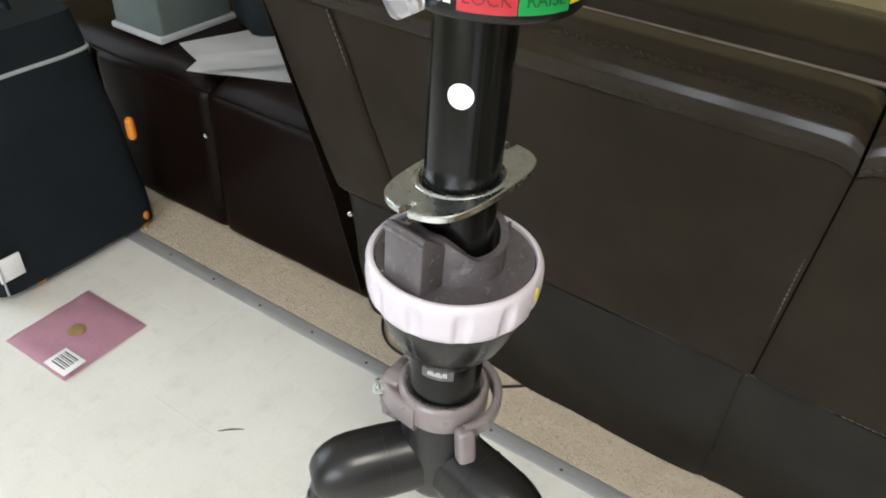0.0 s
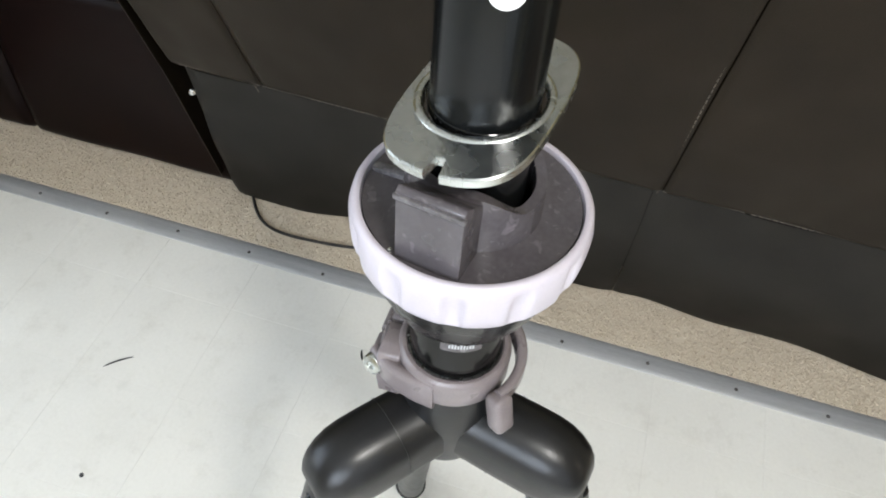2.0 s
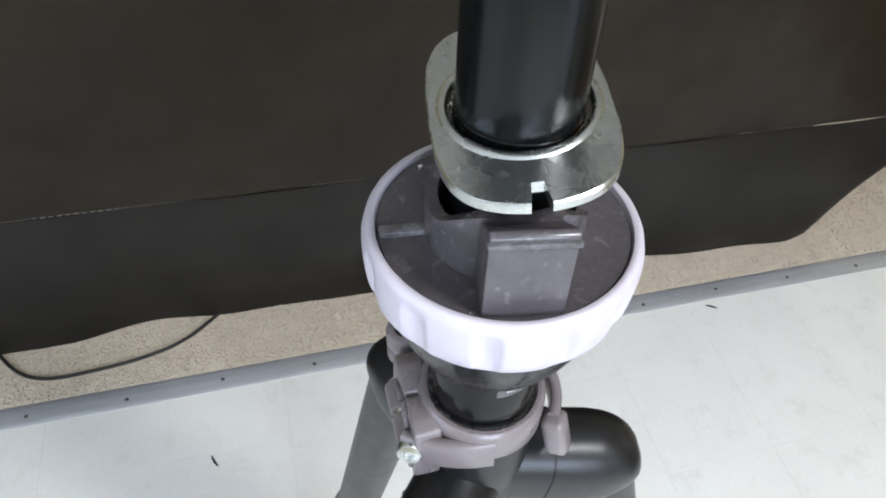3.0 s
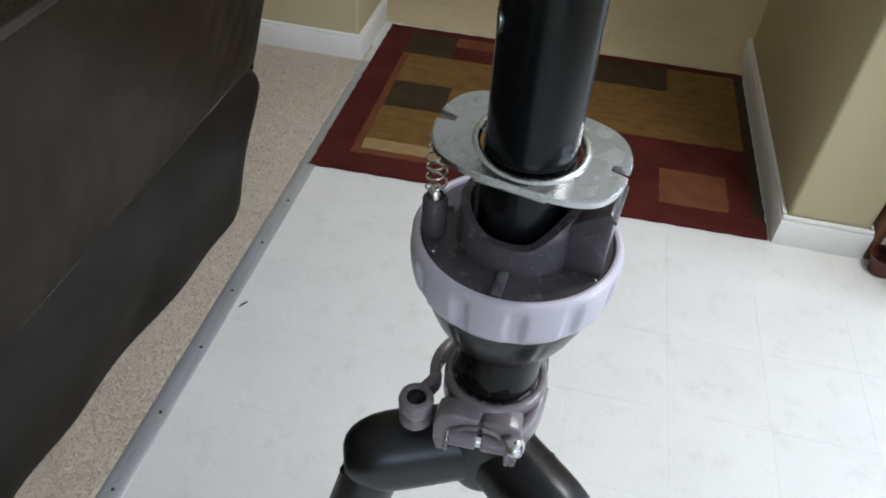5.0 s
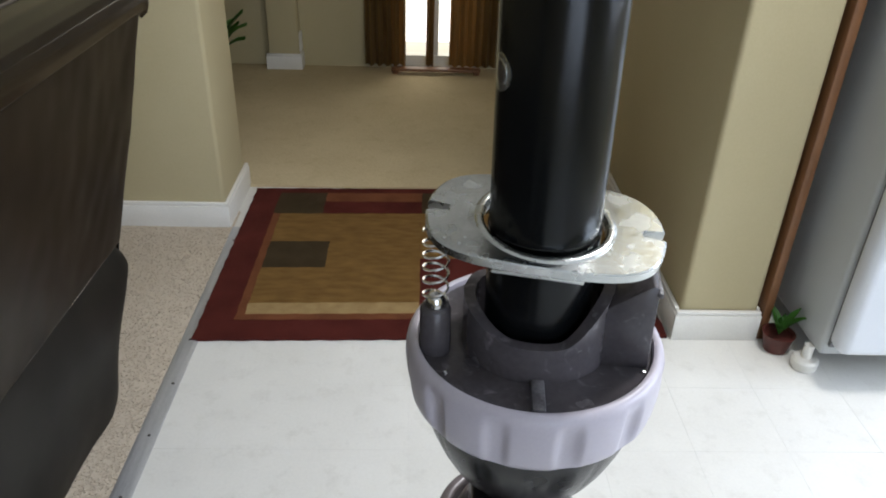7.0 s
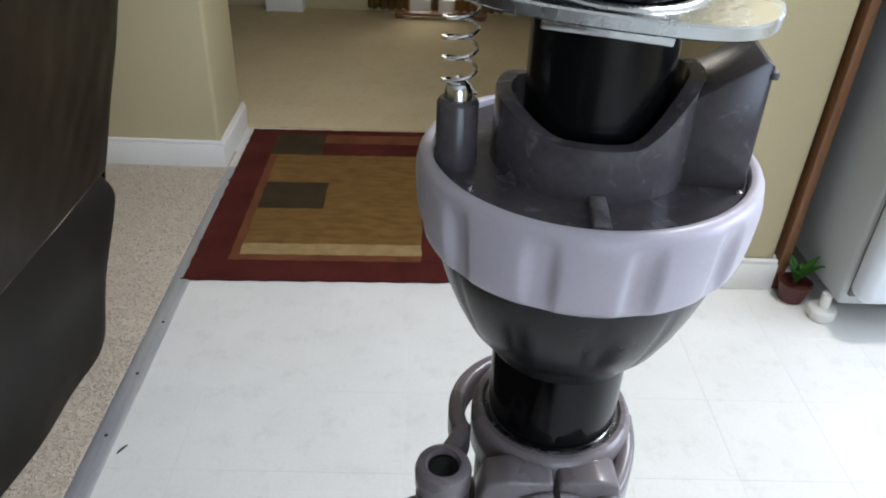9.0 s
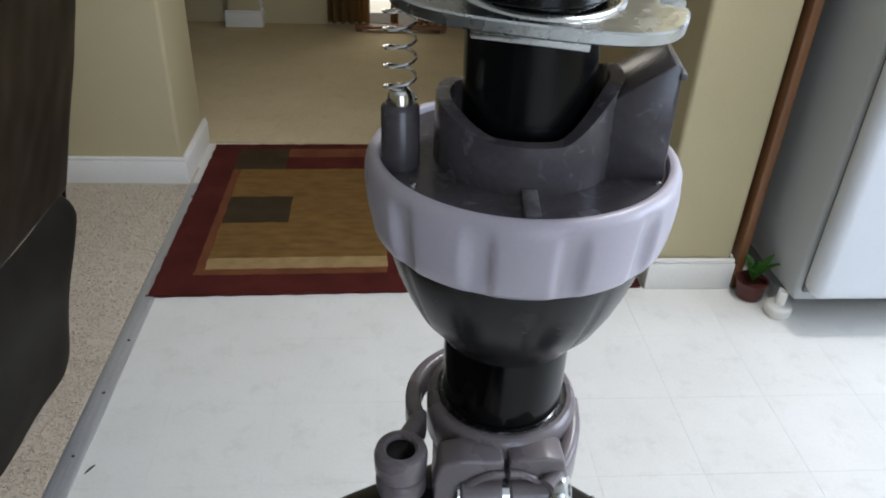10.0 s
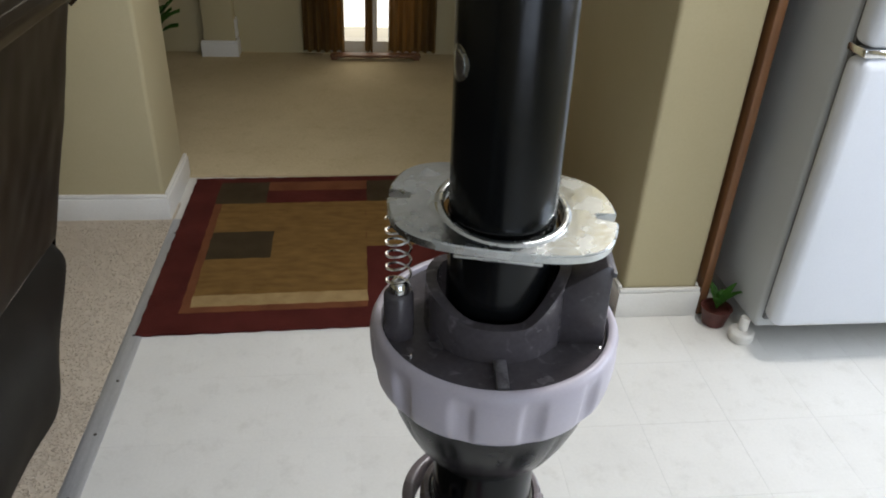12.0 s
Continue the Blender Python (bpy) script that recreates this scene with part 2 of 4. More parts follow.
def rbox(x0, x1, y0, y1, z0, z1, bevel=0.0, seg=2):
    bm = bmesh.new()
    bmesh.ops.create_cube(bm, size=1)
    bm.transform(Matrix.Translation(((x0 + x1) / 2, (y0 + y1) / 2, (z0 + z1) / 2)) @ Matrix.Diagonal((x1 - x0, y1 - y0, z1 - z0, 1)))
    if bevel:
        bmesh.ops.bevel(bm, geom=bm.edges[:], offset=bevel, segments=seg, affect="EDGES", profile=0.5, clamp_overlap=True)
    return bm


def sweep(points, section, caps=True, up=Vector((0, 0, 1))):
    """Carry a closed section of (side, up) pairs along points; section may be a function of 0..1."""
    pts = [Vector(p) for p in points]
    bm = bmesh.new()
    rings = []
    for i, p in enumerate(pts):
        d = (pts[min(i + 1, len(pts) - 1)] - pts[max(i - 1, 0)]).normalized()
        side = d.cross(up)
        side = side.normalized() if side.length > 1e-5 else Vector((1, 0, 0))
        top = side.cross(d).normalized()
        sec = section(i / (len(pts) - 1)) if callable(section) else section
        rings.append([bm.verts.new(p + side * a + top * b) for a, b in sec])
    k = len(rings[0])
    for a, b in zip(rings, rings[1:]):
        for j in range(k):
            bm.faces.new((a[j], a[(j + 1) % k], b[(j + 1) % k], b[j]))
    if caps:
        bm.faces.new(rings[0][::-1])
        bm.faces.new(rings[-1])
    return bm


def circle(r, n=16, r2=None):
    return [(r * math.cos(2 * math.pi * i / n), (r2 or r) * math.sin(2 * math.pi * i / n)) for i in range(n)]


def rrect(w, h, r, n=4):
    out = []
    for cx, cy, a0 in ((w / 2 - r, h / 2 - r, 0), (-w / 2 + r, h / 2 - r, 90), (-w / 2 + r, -h / 2 + r, 180), (w / 2 - r, -h / 2 + r, 270)):
        for i in range(n + 1):
            a = radians(a0 + 90 * i / n)
            out.append((cx + r * math.cos(a), cy + r * math.sin(a)))
    return out


def capsule(points, radii, n=24, cap=6):
    """A rounded limb through points with its radius at each."""
    pts = [Vector(p) for p in points]
    d0, d1 = (pts[1] - pts[0]).normalized(), (pts[-1] - pts[-2]).normalized()
    P, R = [], []
    for i in range(cap):
        a = math.pi / 2 * (1 - i / cap)
        P.append(pts[0] - d0 * radii[0] * math.sin(a)), R.append(max(radii[0] * math.cos(a), 1e-4))
    P += pts
    R += list(radii)
    for i in range(1, cap + 1):
        a = math.pi / 2 * i / cap
        P.append(pts[-1] + d1 * radii[-1] * math.sin(a)), R.append(max(radii[-1] * math.cos(a), 1e-4))
    k = len(P) - 1
    return sweep(P, lambda t: circle(R[round(t * k)], n))


def smooth_line(points, steps=8):
    """Catmull-Rom through points."""
    p = [Vector(q) for q in points]
    p = [p[0] * 2 - p[1]] + p + [p[-1] * 2 - p[-2]]
    out = []
    for i in range(1, len(p) - 2):
        for s in range(steps):
            t = s / steps
            out.append(0.5 * (2 * p[i] + (p[i + 1] - p[i - 1]) * t + (2 * p[i - 1] - 5 * p[i] + 4 * p[i + 1] - p[i + 2]) * t * t
                              + (3 * p[i] - p[i - 1] - 3 * p[i + 1] + p[i + 2]) * t ** 3))
    out.append(p[-2])
    return out


def prism(outline, z0, z1, bevel=0.0):
    bm = bmesh.new()
    lo = [bm.verts.new((x, y, z0)) for x, y in outline]
    hi = [bm.verts.new((x, y, z1)) for x, y in outline]
    bm.faces.new(lo[::-1]), bm.faces.new(hi)
    for i in range(len(lo)):
        j = (i + 1) % len(lo)
        bm.faces.new((lo[i], lo[j], hi[j], hi[i]))
    if bevel:
        bmesh.ops.bevel(bm, geom=bm.edges[:], offset=bevel, segments=2, affect="EDGES", profile=0.5, clamp_overlap=True)
    return bm


def joined(*parts):
    out = bmesh.new()
    for b in parts:
        me = bpy.data.meshes.new("tmp")
        b.to_mesh(me)
        b.free()
        out.from_mesh(me)
        bpy.data.meshes.remove(me)
    return out


# ---- room shell ----
STRIP_X = -0.611          # metal strip between the vinyl and the carpet
thing("floor", rbox(-3.3, 2.75, -3.3, 4.2, -0.12, -0.0007), M_joint, "pale vinyl sub-floor under tiles and carpet", "floor", kind="structure")
CARPET = thing("carpet", rbox(-3.2, -0.629, -3.2, 1.9, -0.012, 0.004, 0.003), M_carpet, "short beige looped carpet beside the sofa", "carpet", kind="structure")
thing("hall_carpet", rbox(-3.0, 2.0, 2.085, 3.475, -0.012, 0.010, 0.006), M_hallcarpet, "beige hallway carpet behind the rug", "carpet", kind="structure")
thing("wall_west", rbox(-3.32, -3.2, -3.3, 4.2, 0, 2.44), M_wall, "khaki painted living room wall", "wall", kind="structure")
thing("ceiling", rbox(-3.3, 2.75, -3.3, 4.2, 2.44, 2.56), M_ceil, "white textured ceiling", "ceiling", kind="structure")


def wall_with_opening(name, along, at0, at1, a0, a1, o0, o1, s, h, label):
    """A wall between at0 and at1 across its thickness, from a0 to a1, with an opening o0..o1 from sill s to head h."""
    def bx(p, q, z0, z1):
        return rbox(at0, at1, p, q, z0, z1) if along == "y" else rbox(p, q, at0, at1, z0, z1)
    bms = [bx(a0, o0, 0, 2.44), bx(o1, a1, 0, 2.44), bx(o0, o1, h, 2.44)]
    if s > 0:
        bms.append(bx(o0, o1, 0, s))
    return thing(name, joined(*bms), M_wall, label, "wall", kind="structure")


wall_with_opening("wall_east", "y", 2.62, 2.74, -3.3, 4.2, -0.7, 0.8, 0.85, 2.05, "khaki kitchen wall with a window opening")
wall_with_opening("wall_south", "x", -3.3, -3.18, -3.2, 2.62, -0.1, 1.6, 0.5, 2.05, "khaki wall with a wide window opening")
WN = thing("wall_north", joined(rbox(-3.2, -0.20, 3.475, 3.60, 0, 2.44), rbox(0.24, 2.62, 3.475, 3.60, 0, 2.44), rbox(-0.20, 0.24, 3.475, 3.60, 2.05, 2.44)),
           M_wall, "khaki wall at the end of the hall", "wall", kind="structure")


def window_unit(name, along, at, a0, a1, s, h, label):
    w = base(name, label, "window", kind="structure")
    def bx(p, q, z0, z1, d=0.03):
        return rbox(at - d, at + d, p, q, z0, z1, 0.004) if along == "y" else rbox(p, q, at - d, at + d, z0, z1, 0.004)
    mid = (a0 + a1) / 2
    part("window_frame", joined(bx(a0, a0 + .05, s, h), bx(a1 - .05, a1, s, h), bx(mid - .025, mid + .025, s + .05, h - .05),
                                bx(a0 + .05, a1 - .05, h - .05, h), bx(a0 + .05, a1 - .05, s, s + .05)), M_base, w)
    for p, q in ((a0 + .05, mid - .025), (mid + .025, a1 - .05)):
        g = part("pane", bx(p, q, s + .05, h - .05, 0.003), M_clear, w)
        g.visible_shadow = False


window_unit("window_1", "y", 2.68, -0.7, 0.8, 0.85, 2.05, "white framed kitchen window in daylight")
window_unit("window_2", "x", -3.24, -0.1, 1.6, 0.5, 2.05, "white framed wide window in daylight")

# left wall end and the dark room behind it
thing("wall_left_end", rbox(-3.2, -0.649, 1.802, 2.085, 0, 2.44, 0.012, 3), M_wall, "khaki wall end with rounded corner beside the rug", "wall", kind="structure")
thing("wall_hall_stub", rbox(-0.80, -0.650, 3.405, 3.475, 0, 2.44, 0.010, 3), M_wall, "khaki stub wall at the end of the hall", "wall", kind="structure")
thing("wall_right_end", rbox(0.602, 0.798, 1.257, 2.20, 0, 2.44, 0.012, 3), M_wall, "khaki wall end with rounded corner beside the fridge", "wall", kind="structure")
thing("wall_hall_right", rbox(0.72, 2.62, 3.03, 3.15, 0, 2.44, 0.010, 3), M_wall, "khaki wall on the far side of the hall", "wall", kind="structure")


def baseboard(name, x0, x1, y0, y1, h=0.086):
    return thing(name, joined(rbox(x0, x1, y0, y1, 0, h - 0.012, 0.002), rbox(x0 + .002, x1 - .002, y0 + .002, y1 - .002, h - 0.012, h, 0.004)), M_base,
                 "white painted baseboard", "baseboard", kind="structure")


baseboard("baseboard_left", -3.19, -0.635, 1.788, 1.804)
baseboard("baseboard_left_return", -0.651, -0.635, 1.805, 2.10)
baseboard("baseboard_right", 0.588, 0.806, 1.242, 1.258)
baseboard("baseboard_right_side", 0.588, 0.604, 1.259, 2.212)
baseboard("baseboard_right_edge", 0.796, 0.808, 1.259, 1.40)
baseboard("baseboard_stub", -0.812, -0.637, 3.390, 3.406)
baseboard("baseboard_stub_side", -0.653, -0.637, 3.407, 3.474)
baseboard("baseboard_hall_right", 0.708, 2.6, 3.015, 3.031)

# strip and its nails
STRIP = thing("trim_strip", sweep([(STRIP_X, -3.1, 0), (STRIP_X, 1.790, 0)], [(-.021, 0), (.021, 0), (.021, .001), (.015, .0035), (-.012, .005), (-.019, .0045), (-.021, .003)]),
              M_alu, "dull aluminium carpet strip nailed to the floor", "floor strip", kind="structure")
nail_bm = lathe([(0.0001, .0065), (.0022, .006), (.0034, .0048), (.0038, .003)], 10)
nail_me = mesh("nail", nail_bm, M_nail)
for k in range(-13, 12):
    nl = new("nail", nail_me)
    nl.parent = STRIP
    nl.location = (STRIP_X + 0.004 + 0.003 * math.sin(k * 2.1), -0.083 + 0.1627 * k, 0)

# ---- hall window with curtain ----
hw = base("window_3", "bright hall window behind gold curtains", "window", (0.02, 3.54, 0), kind="structure")
part("window_frame", joined(rbox(-.22, -.18, -.03, .03, 0.0, 2.05), rbox(.18, .22, -.03, .03, 0.0, 2.05), rbox(-.18, .18, -.03, .03, 2.0, 2.05), rbox(-.012, .012, -.02, .02, 0.06, 2.0), rbox(-.18, .18, -.03, .03, 0.0, 0.06)), M_base, hw)
thing("backdrop", rbox(-0.9, 0.9, 4.00, 4.02, -0.1, 2.3), M_daylight, "bright daylight outside the hall window", "backdrop", kind="structure")


def curtain(x0, x1, folds):
    def at(u, v):
        x = x0 + (x1 - x0) * u
        return (x, 3.435 + 0.018 * math.sin(u * folds * 2 * math.pi + 0.6 * math.sin(v * 3)) + 0.006 * math.sin(u * 31 + v * 4), 0.03 + 2.1 * v)
    bm = grid(at, folds * 10, 12)
    bmesh.ops.solidify(bm, geom=bm.faces[:], thickness=0.003)
    return thing("curtain", bm, M_curtain, "gold brown gathered curtain beside a bright window", "curtain", "curtains of the hall window")


curtain(-0.33, -0.130, 5)
curtain(0.085, 0.32, 6)
curtain(-0.030, 0.008, 2)
rod = base("curtain_rod", "dark curtain rod over the hall window", "curtain rod", (0.01, 3.435, 2.14))
part("rod", sweep([(-.62, 0, 0), (.62, 0, 0)], circle(.012, 12)), M_wood, rod)
part("bracket", rbox(-.6, -.58, 0, .05, -.01, .01, .002), M_wood, rod)
part("bracket", rbox(.58, .6, 0, .05, -.01, .01, .002), M_wood, rod)
bench = base("low_bench", "low dark wooden bench under the hall window", "bench", (0.02, 3.375, 0.010))
part("seat", rbox(-.22, .22, -.025, .025, .014, .028, .004), M_wood, bench)
for sx in (-.2, .2):
    part("leg", rbox(sx - .015, sx + .015, -.02, .02, .0, .014, .003), M_wood, bench)
outlet = base("wall_outlet", "white wall outlet plate on the hall stub wall", "outlet", (-0.646, 3.438, 0.14))
part("cover_plate", rbox(-.003, .004, -.028, .028, -.045, .045, .002), M_base, outlet)
part("socket", rbox(.004, .007, -.017, .017, .010, .040, .003), M_base, outlet)
part("socket", rbox(.004, .007, -.017, .017, -.040, -.010, .003), M_base, outlet)
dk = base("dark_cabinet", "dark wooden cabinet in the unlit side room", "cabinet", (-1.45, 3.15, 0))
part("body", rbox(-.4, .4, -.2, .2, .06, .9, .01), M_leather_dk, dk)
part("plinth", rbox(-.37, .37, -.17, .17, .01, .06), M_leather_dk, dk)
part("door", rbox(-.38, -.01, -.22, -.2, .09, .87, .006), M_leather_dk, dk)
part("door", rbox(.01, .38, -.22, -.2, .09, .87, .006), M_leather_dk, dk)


def leafy(name, at, r, h, n, label):
    p = base(name, label, "plant", at)
    part("pot", lathe([(.001, 0), (r * .55, 0), (r * .75, r * .9), (r * .8, r), (r * .7, r), (r * .66, r * .85), (.001, r * .85)], 24), M_terracotta, p, "maroon round pot")
    rnd = random.Random(5)
    for i in range(n):
        a, tilt, ln = rnd.uniform(0, 6.28), rnd.uniform(.2, .9), h * rnd.uniform(.6, 1)
        def at2(u, v, a=a, tilt=tilt, ln=ln):
            s = ln * u
            w = ln * .28 * math.sin(math.pi * min(1, u * .93 + .05)) * (v - .5)
            out = s * math.sin(tilt) * (0.5 + .5 * u)
            z = r * .85 + s * math.cos(tilt * u)
            return (out * math.cos(a) - w * math.sin(a), out * math.sin(a) + w * math.cos(a), z + abs(v - .5) * .1 * ln)
        bm = grid(at2, 7, 3)
        bmesh.ops.solidify(bm, geom=bm.faces[:], thickness=0.0008)
        part("leaf", bm, M_leaf, p)
    return p


leafy("houseplant", (-0.99, 3.12, 0.010), 0.09, 0.30, 14, "green leafy plant in a pot in the dim side room")

# ---- rug ----
rug = base("rug", "maroon, gold and brown geometric block pattern rug", "rug", (0, 0, 0))
RX0, RX1, RY0, RY1 = -0.605, 0.580, 1.231, 2.074


def rug_block(x0, x1, y0, y1, material, label="", z=0.0):
    def at(u, v):
        x, y = x0 + (x1 - x0) * u, y0 + (y1 - y0) * v
        return (x + .0015 * math.sin(y * 90), y + .026 * x + .0015 * math.sin(x * 80), 0.0085 + z + 0.0008 * noise.noise(Vector((x * 30, y * 30, 1))))
    nx, ny = max(4, int((x1 - x0) / .03)), max(4, int((y1 - y0) / .03))
    bm = grid(at, nx, ny)
    edge = [e for e in bm.edges if e.is_boundary]
    low = bmesh.ops.extrude_edge_only(bm, edges=edge)
    for v in low["geom"]:
        if isinstance(v, bmesh.types.BMVert):
            v.co.z = 0.0015
    part("pattern_block", bm, material, rug, label)


backing = rbox(RX0 + .004, RX1 - .004, RY0 + .004, RY1 - .004, 0.0, 0.0075)
for v in backing.verts:
    v.co.y += .026 * v.co.x          # the rug lies a little askew
part("backing", backing, M_rug_m, rug)
rug_block(RX0, RX1, RY0, RY0 + .075, M_rug_m, "maroon border")
rug_block(RX0, RX0 + .085, RY0 + .075, RY1, M_rug_m, "maroon border")
rug_block(RX0 + .085, RX1, RY1 - .035, RY1, M_rug_m, "maroon border")
rug_block(RX0 + .085, -0.498, 1.310, 1.890, M_rug_r, "rust brown band")
rug_block(-0.498, -0.048, 1.335, 1.385, M_rug_b, "beige bar")
rug_block(-0.498, -0.048, 1.310, 1.335, M_rug_r)
rug_block(-0.498, -0.048, 1.385, 1.562, M_rug_g, "gold brown field")
rug_block(-0.498, -0.320, 1.562, 1.712, M_rug_d, "dark olive square")
rug_block(-0.320, -0.048, 1.562, 1.712, M_rug_g)
rug_block(-0.498, -0.048, 1.712, 1.890, M_rug_g, "gold brown field")
rug_block(RX0 + .085, -0.363, 1.890, RY1 - .035, M_rug_d, "dark brown bar")
rug_block(-0.363, -0.043, 1.890, 1.975, M_rug_m)
rug_block(-0.363, -0.043, 1.975, RY1 - .035, M_rug_r, "rust bar")
rug_block(-0.048, 0.135, 1.310, 1.610, M_rug_m)
rug_block(-0.048, 0.335, 1.610, 1.890, M_rug_g, "gold brown field")
rug_block(-0.043, 0.335, 1.890, RY1 - .035, M_rug_d, "dark brown bar")
rug_block(0.335, 0.550, 1.610, RY1 - .035, M_rug_g, "gold brown field")
rug_block(0.550, RX1, 1.310, RY1 - .035, M_rug_d)
rug_block(0.135, 0.310, 1.310, 1.610, M_rug_m, "maroon field")
rug_block(0.310, 0.490, 1.310, 1.465, M_rug_r, "rust square")
rug_block(0.310, 0.490, 1.465, 1.610, M_rug_m)
rug_block(0.490, 0.550, 1.310, 1.610, M_rug_m)

# ---- fridge, wood casing, small pot ----
FX, FY = 0.888, 1.050
fr = base("refrigerator", "white refrigerator, side greyed for shade, standing on white feet", "refrigerator", (FX, FY, 0))
# body takes the greyed enamel, so the side looks turned from the light
part("body", rbox(0, .74, .055, .72, .062, 1.72, .012, 3), M_fridge_shaded, fr, "textured side, its shade painted in as grey")
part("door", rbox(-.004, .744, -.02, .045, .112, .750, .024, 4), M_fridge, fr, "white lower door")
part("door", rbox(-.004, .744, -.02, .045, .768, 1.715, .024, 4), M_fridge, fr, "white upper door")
part("gasket", rbox(.012, .73, .045, .056, .095, 1.71), M_gasket, fr, "dark rubber gasket")
part("hinge", rbox(.0, .05, -.012, .05, .751, .767, .003), M_chrome, fr, "chrome hinge")
# added dark bar, stands in for the shadow in the floor gap
part("gap_shade_bar", rbox(.06, .70, .13, .16, .015, .063, .003), M_gasket, fr, "dark bar added for the shade under the doors")
foot_bm = lathe([(.001, 0), (.027, 0), (.031, .006), (.031, .024), (.027, .029), (.012, .031), (.012, .066), (.001, .066)], 28)
foot_bm.transform(pose(-.004, .092, 0))
part("foot", foot_bm, M_base, fr, "white round foot")
foot_bm = lathe([(.001, 0), (.022, 0), (.026, .006), (.026, .034), (.022, .040), (.012, .042), (.012, .066), (.001, .066)], 24)
foot_bm.transform(pose(.69, .08, 0))
part("foot", foot_bm, M_base, fr, "white round foot")
thing("door_casing", rbox(0.810, 0.832, 1.248, 1.40, 0, 2.05, 0.004), M_wood, "reddish stained wooden casing beside the fridge", "casing", kind="structure")
leafy("small_plant", (0.842, 1.212, 0.0), 0.050, 0.085, 9, "small green plant in a maroon pot by the fridge")

# ---- sofa seen from behind ----
SEAM_Z, TOP_Z, SY0, SY1 = 0.350, 0.845, -0.690, 1.120


def sofa_x(z):
    return -0.748 + 0.070 * (z / SEAM_Z) if z < SEAM_Z else -0.678 + 0.130 * (z - SEAM_Z) / (TOP_Z - SEAM_Z)


def seam(y):
    """Height of the stitched seam, which drops a little along the sofa."""
    return SEAM_Z + 0.014 - 0.030 * y


sofa = base("sofa", "dark brown leather sofa seen from behind, stitched panels", "sofa", (0, 0, 0))
core = [(-1.55, .03), (-.80, .03), (-.735, SEAM_Z), (-.60, TOP_Z - .03), (-.70, TOP_Z), (-1.0, .80), (-1.08, .45), (-1.55, .45)]


def y_extrude(outline, y0, y1, bevel=0.0):
    bm = prism(outline, y0, y1, bevel)
    bm.transform(Matrix(((1, 0, 0, 0), (0, 0, 1, 0), (0, 1, 0, 0), (0, 0, 0, 1))))
    return bm


part("frame", y_extrude(core, SY0 + .03, SY1 - .20, .01), M_leather_dk, sofa)


def back_panel(y0, y1):
    def at(u, v):
        y = y0 + (y1 - y0) * u
        y += v * float(np.interp(y, (SY0, -.515, 0.163, SY1), (-.06, -.08, .022, 0)))
        z = seam(y) + .004 + (TOP_Z - seam(y) - .026) * v
        e = min(u, 1 - u) * (y1 - y0)
        tuck = 0.005 * math.exp(-e / .0035) + 0.007 * math.exp(-v * (TOP_Z - SEAM_Z) / .005)
        wr = 0.004 * noise.noise(Vector((y * 5, z * 6, 3))) + 0.0015 * noise.noise(Vector((y * 22, z * 14, 7)))
        return (sofa_x(z) - tuck + wr + 0.006 * math.sin(math.pi * u) * math.sin(math.pi * v), y, z)
    part("back_panel", grid(at, max(40, int((y1 - y0) * 150)), 70), M_leather, sofa)


back_panel(SY0, -0.517)
back_panel(-0.515, 0.162)
back_panel(0.164, SY1)
# end panels wrap round both ends
for yy, s in ((SY0, -1), (SY1, 1)):
    def at_end(u, v, yy=yy, s=s):
        z = (0.05 if s < 0 else 0.28) + (TOP_Z - (0.05 if s < 0 else 0.28)) * v
        a = u * math.pi / 2
        return (sofa_x(z) - .004 - .05 * (1 - math.cos(a)) - .75 * max(0, u - .5), yy + s * .016 * math.sin(a) + (-.06 * v if s < 0 else 0), z)
    part("end_panel", grid(at_end, 16, 24), M_leather, sofa)


# stitched seams: small thread dashes along each seam
def stitches(points, step=0.011):
    bms = bmesh.new()
    for a, b in zip(points, points[1:]):
        a, b = Vector(a), Vector(b)
        n = int((b - a).length / step)
        d = (b - a).normalized()
        for i in range(n):
            p = a + d * step * (i + .1)
            q = p + d * step * .65
            side = d.cross(Vector((1, 0, 0))).normalized() * .0007
            vs = [bms.verts.new(w) for w in (p - side, q - side, q + side, p + side)]
            ws = [bms.verts.new(v.co + Vector((.001, 0, 0))) for v in vs]
            bms.faces.new(ws)
            for k in range(4):
                bms.faces.new((vs[k], vs[(k + 1) % 4], ws[(k + 1) % 4], ws[k]))
    return bms


part("stitching", stitches([(sofa_x(z) - .003, 0.156 + .022 * (z - SEAM_Z) / .5, z) for z in (.36, .5, .66, .82)]), M_thread, sofa)
part("stitching", stitches([(sofa_x(z) - .003, -0.524 - .080 * (z - SEAM_Z) / .5, z) for z in (.37, .5, .66, .82)]), M_thread, sofa)
part("stitching", stitches([(sofa_x(seam(y) + .012) - .002, y, seam(y) + .012) for y in (SY0 + .02, -.3, .3, SY1 - .02)]), M_thread, sofa)


# rounded top bolster, two rolls with a welt between
def roll(profile, y0, y1, name, material):
    def at(u, v):
        k = v * (len(profile) - 1)
        i = min(int(k), len(profile) - 2)
        x, z = (profile[i][0] + (profile[i + 1][0] - profile[i][0]) * (k - i), profile[i][1] + (profile[i + 1][1] - profile[i][1]) * (k - i))
        y = y0 + (y1 - y0) * u
        e = min(u, 1 - u) * (y1 - y0)
        puff = 1 - .05 * math.exp(-e / .03)
        w = .0014 * noise.noise(Vector((y * 7, x * 12, z * 12)))
        return (x + w, y, TOP_Z + (z - TOP_Z) * puff + w - .012 * math.exp(-e / .012))
    bm = grid(at, 90, (len(profile) - 1) * 6 + 1)
    part(name, bm, material, sofa)


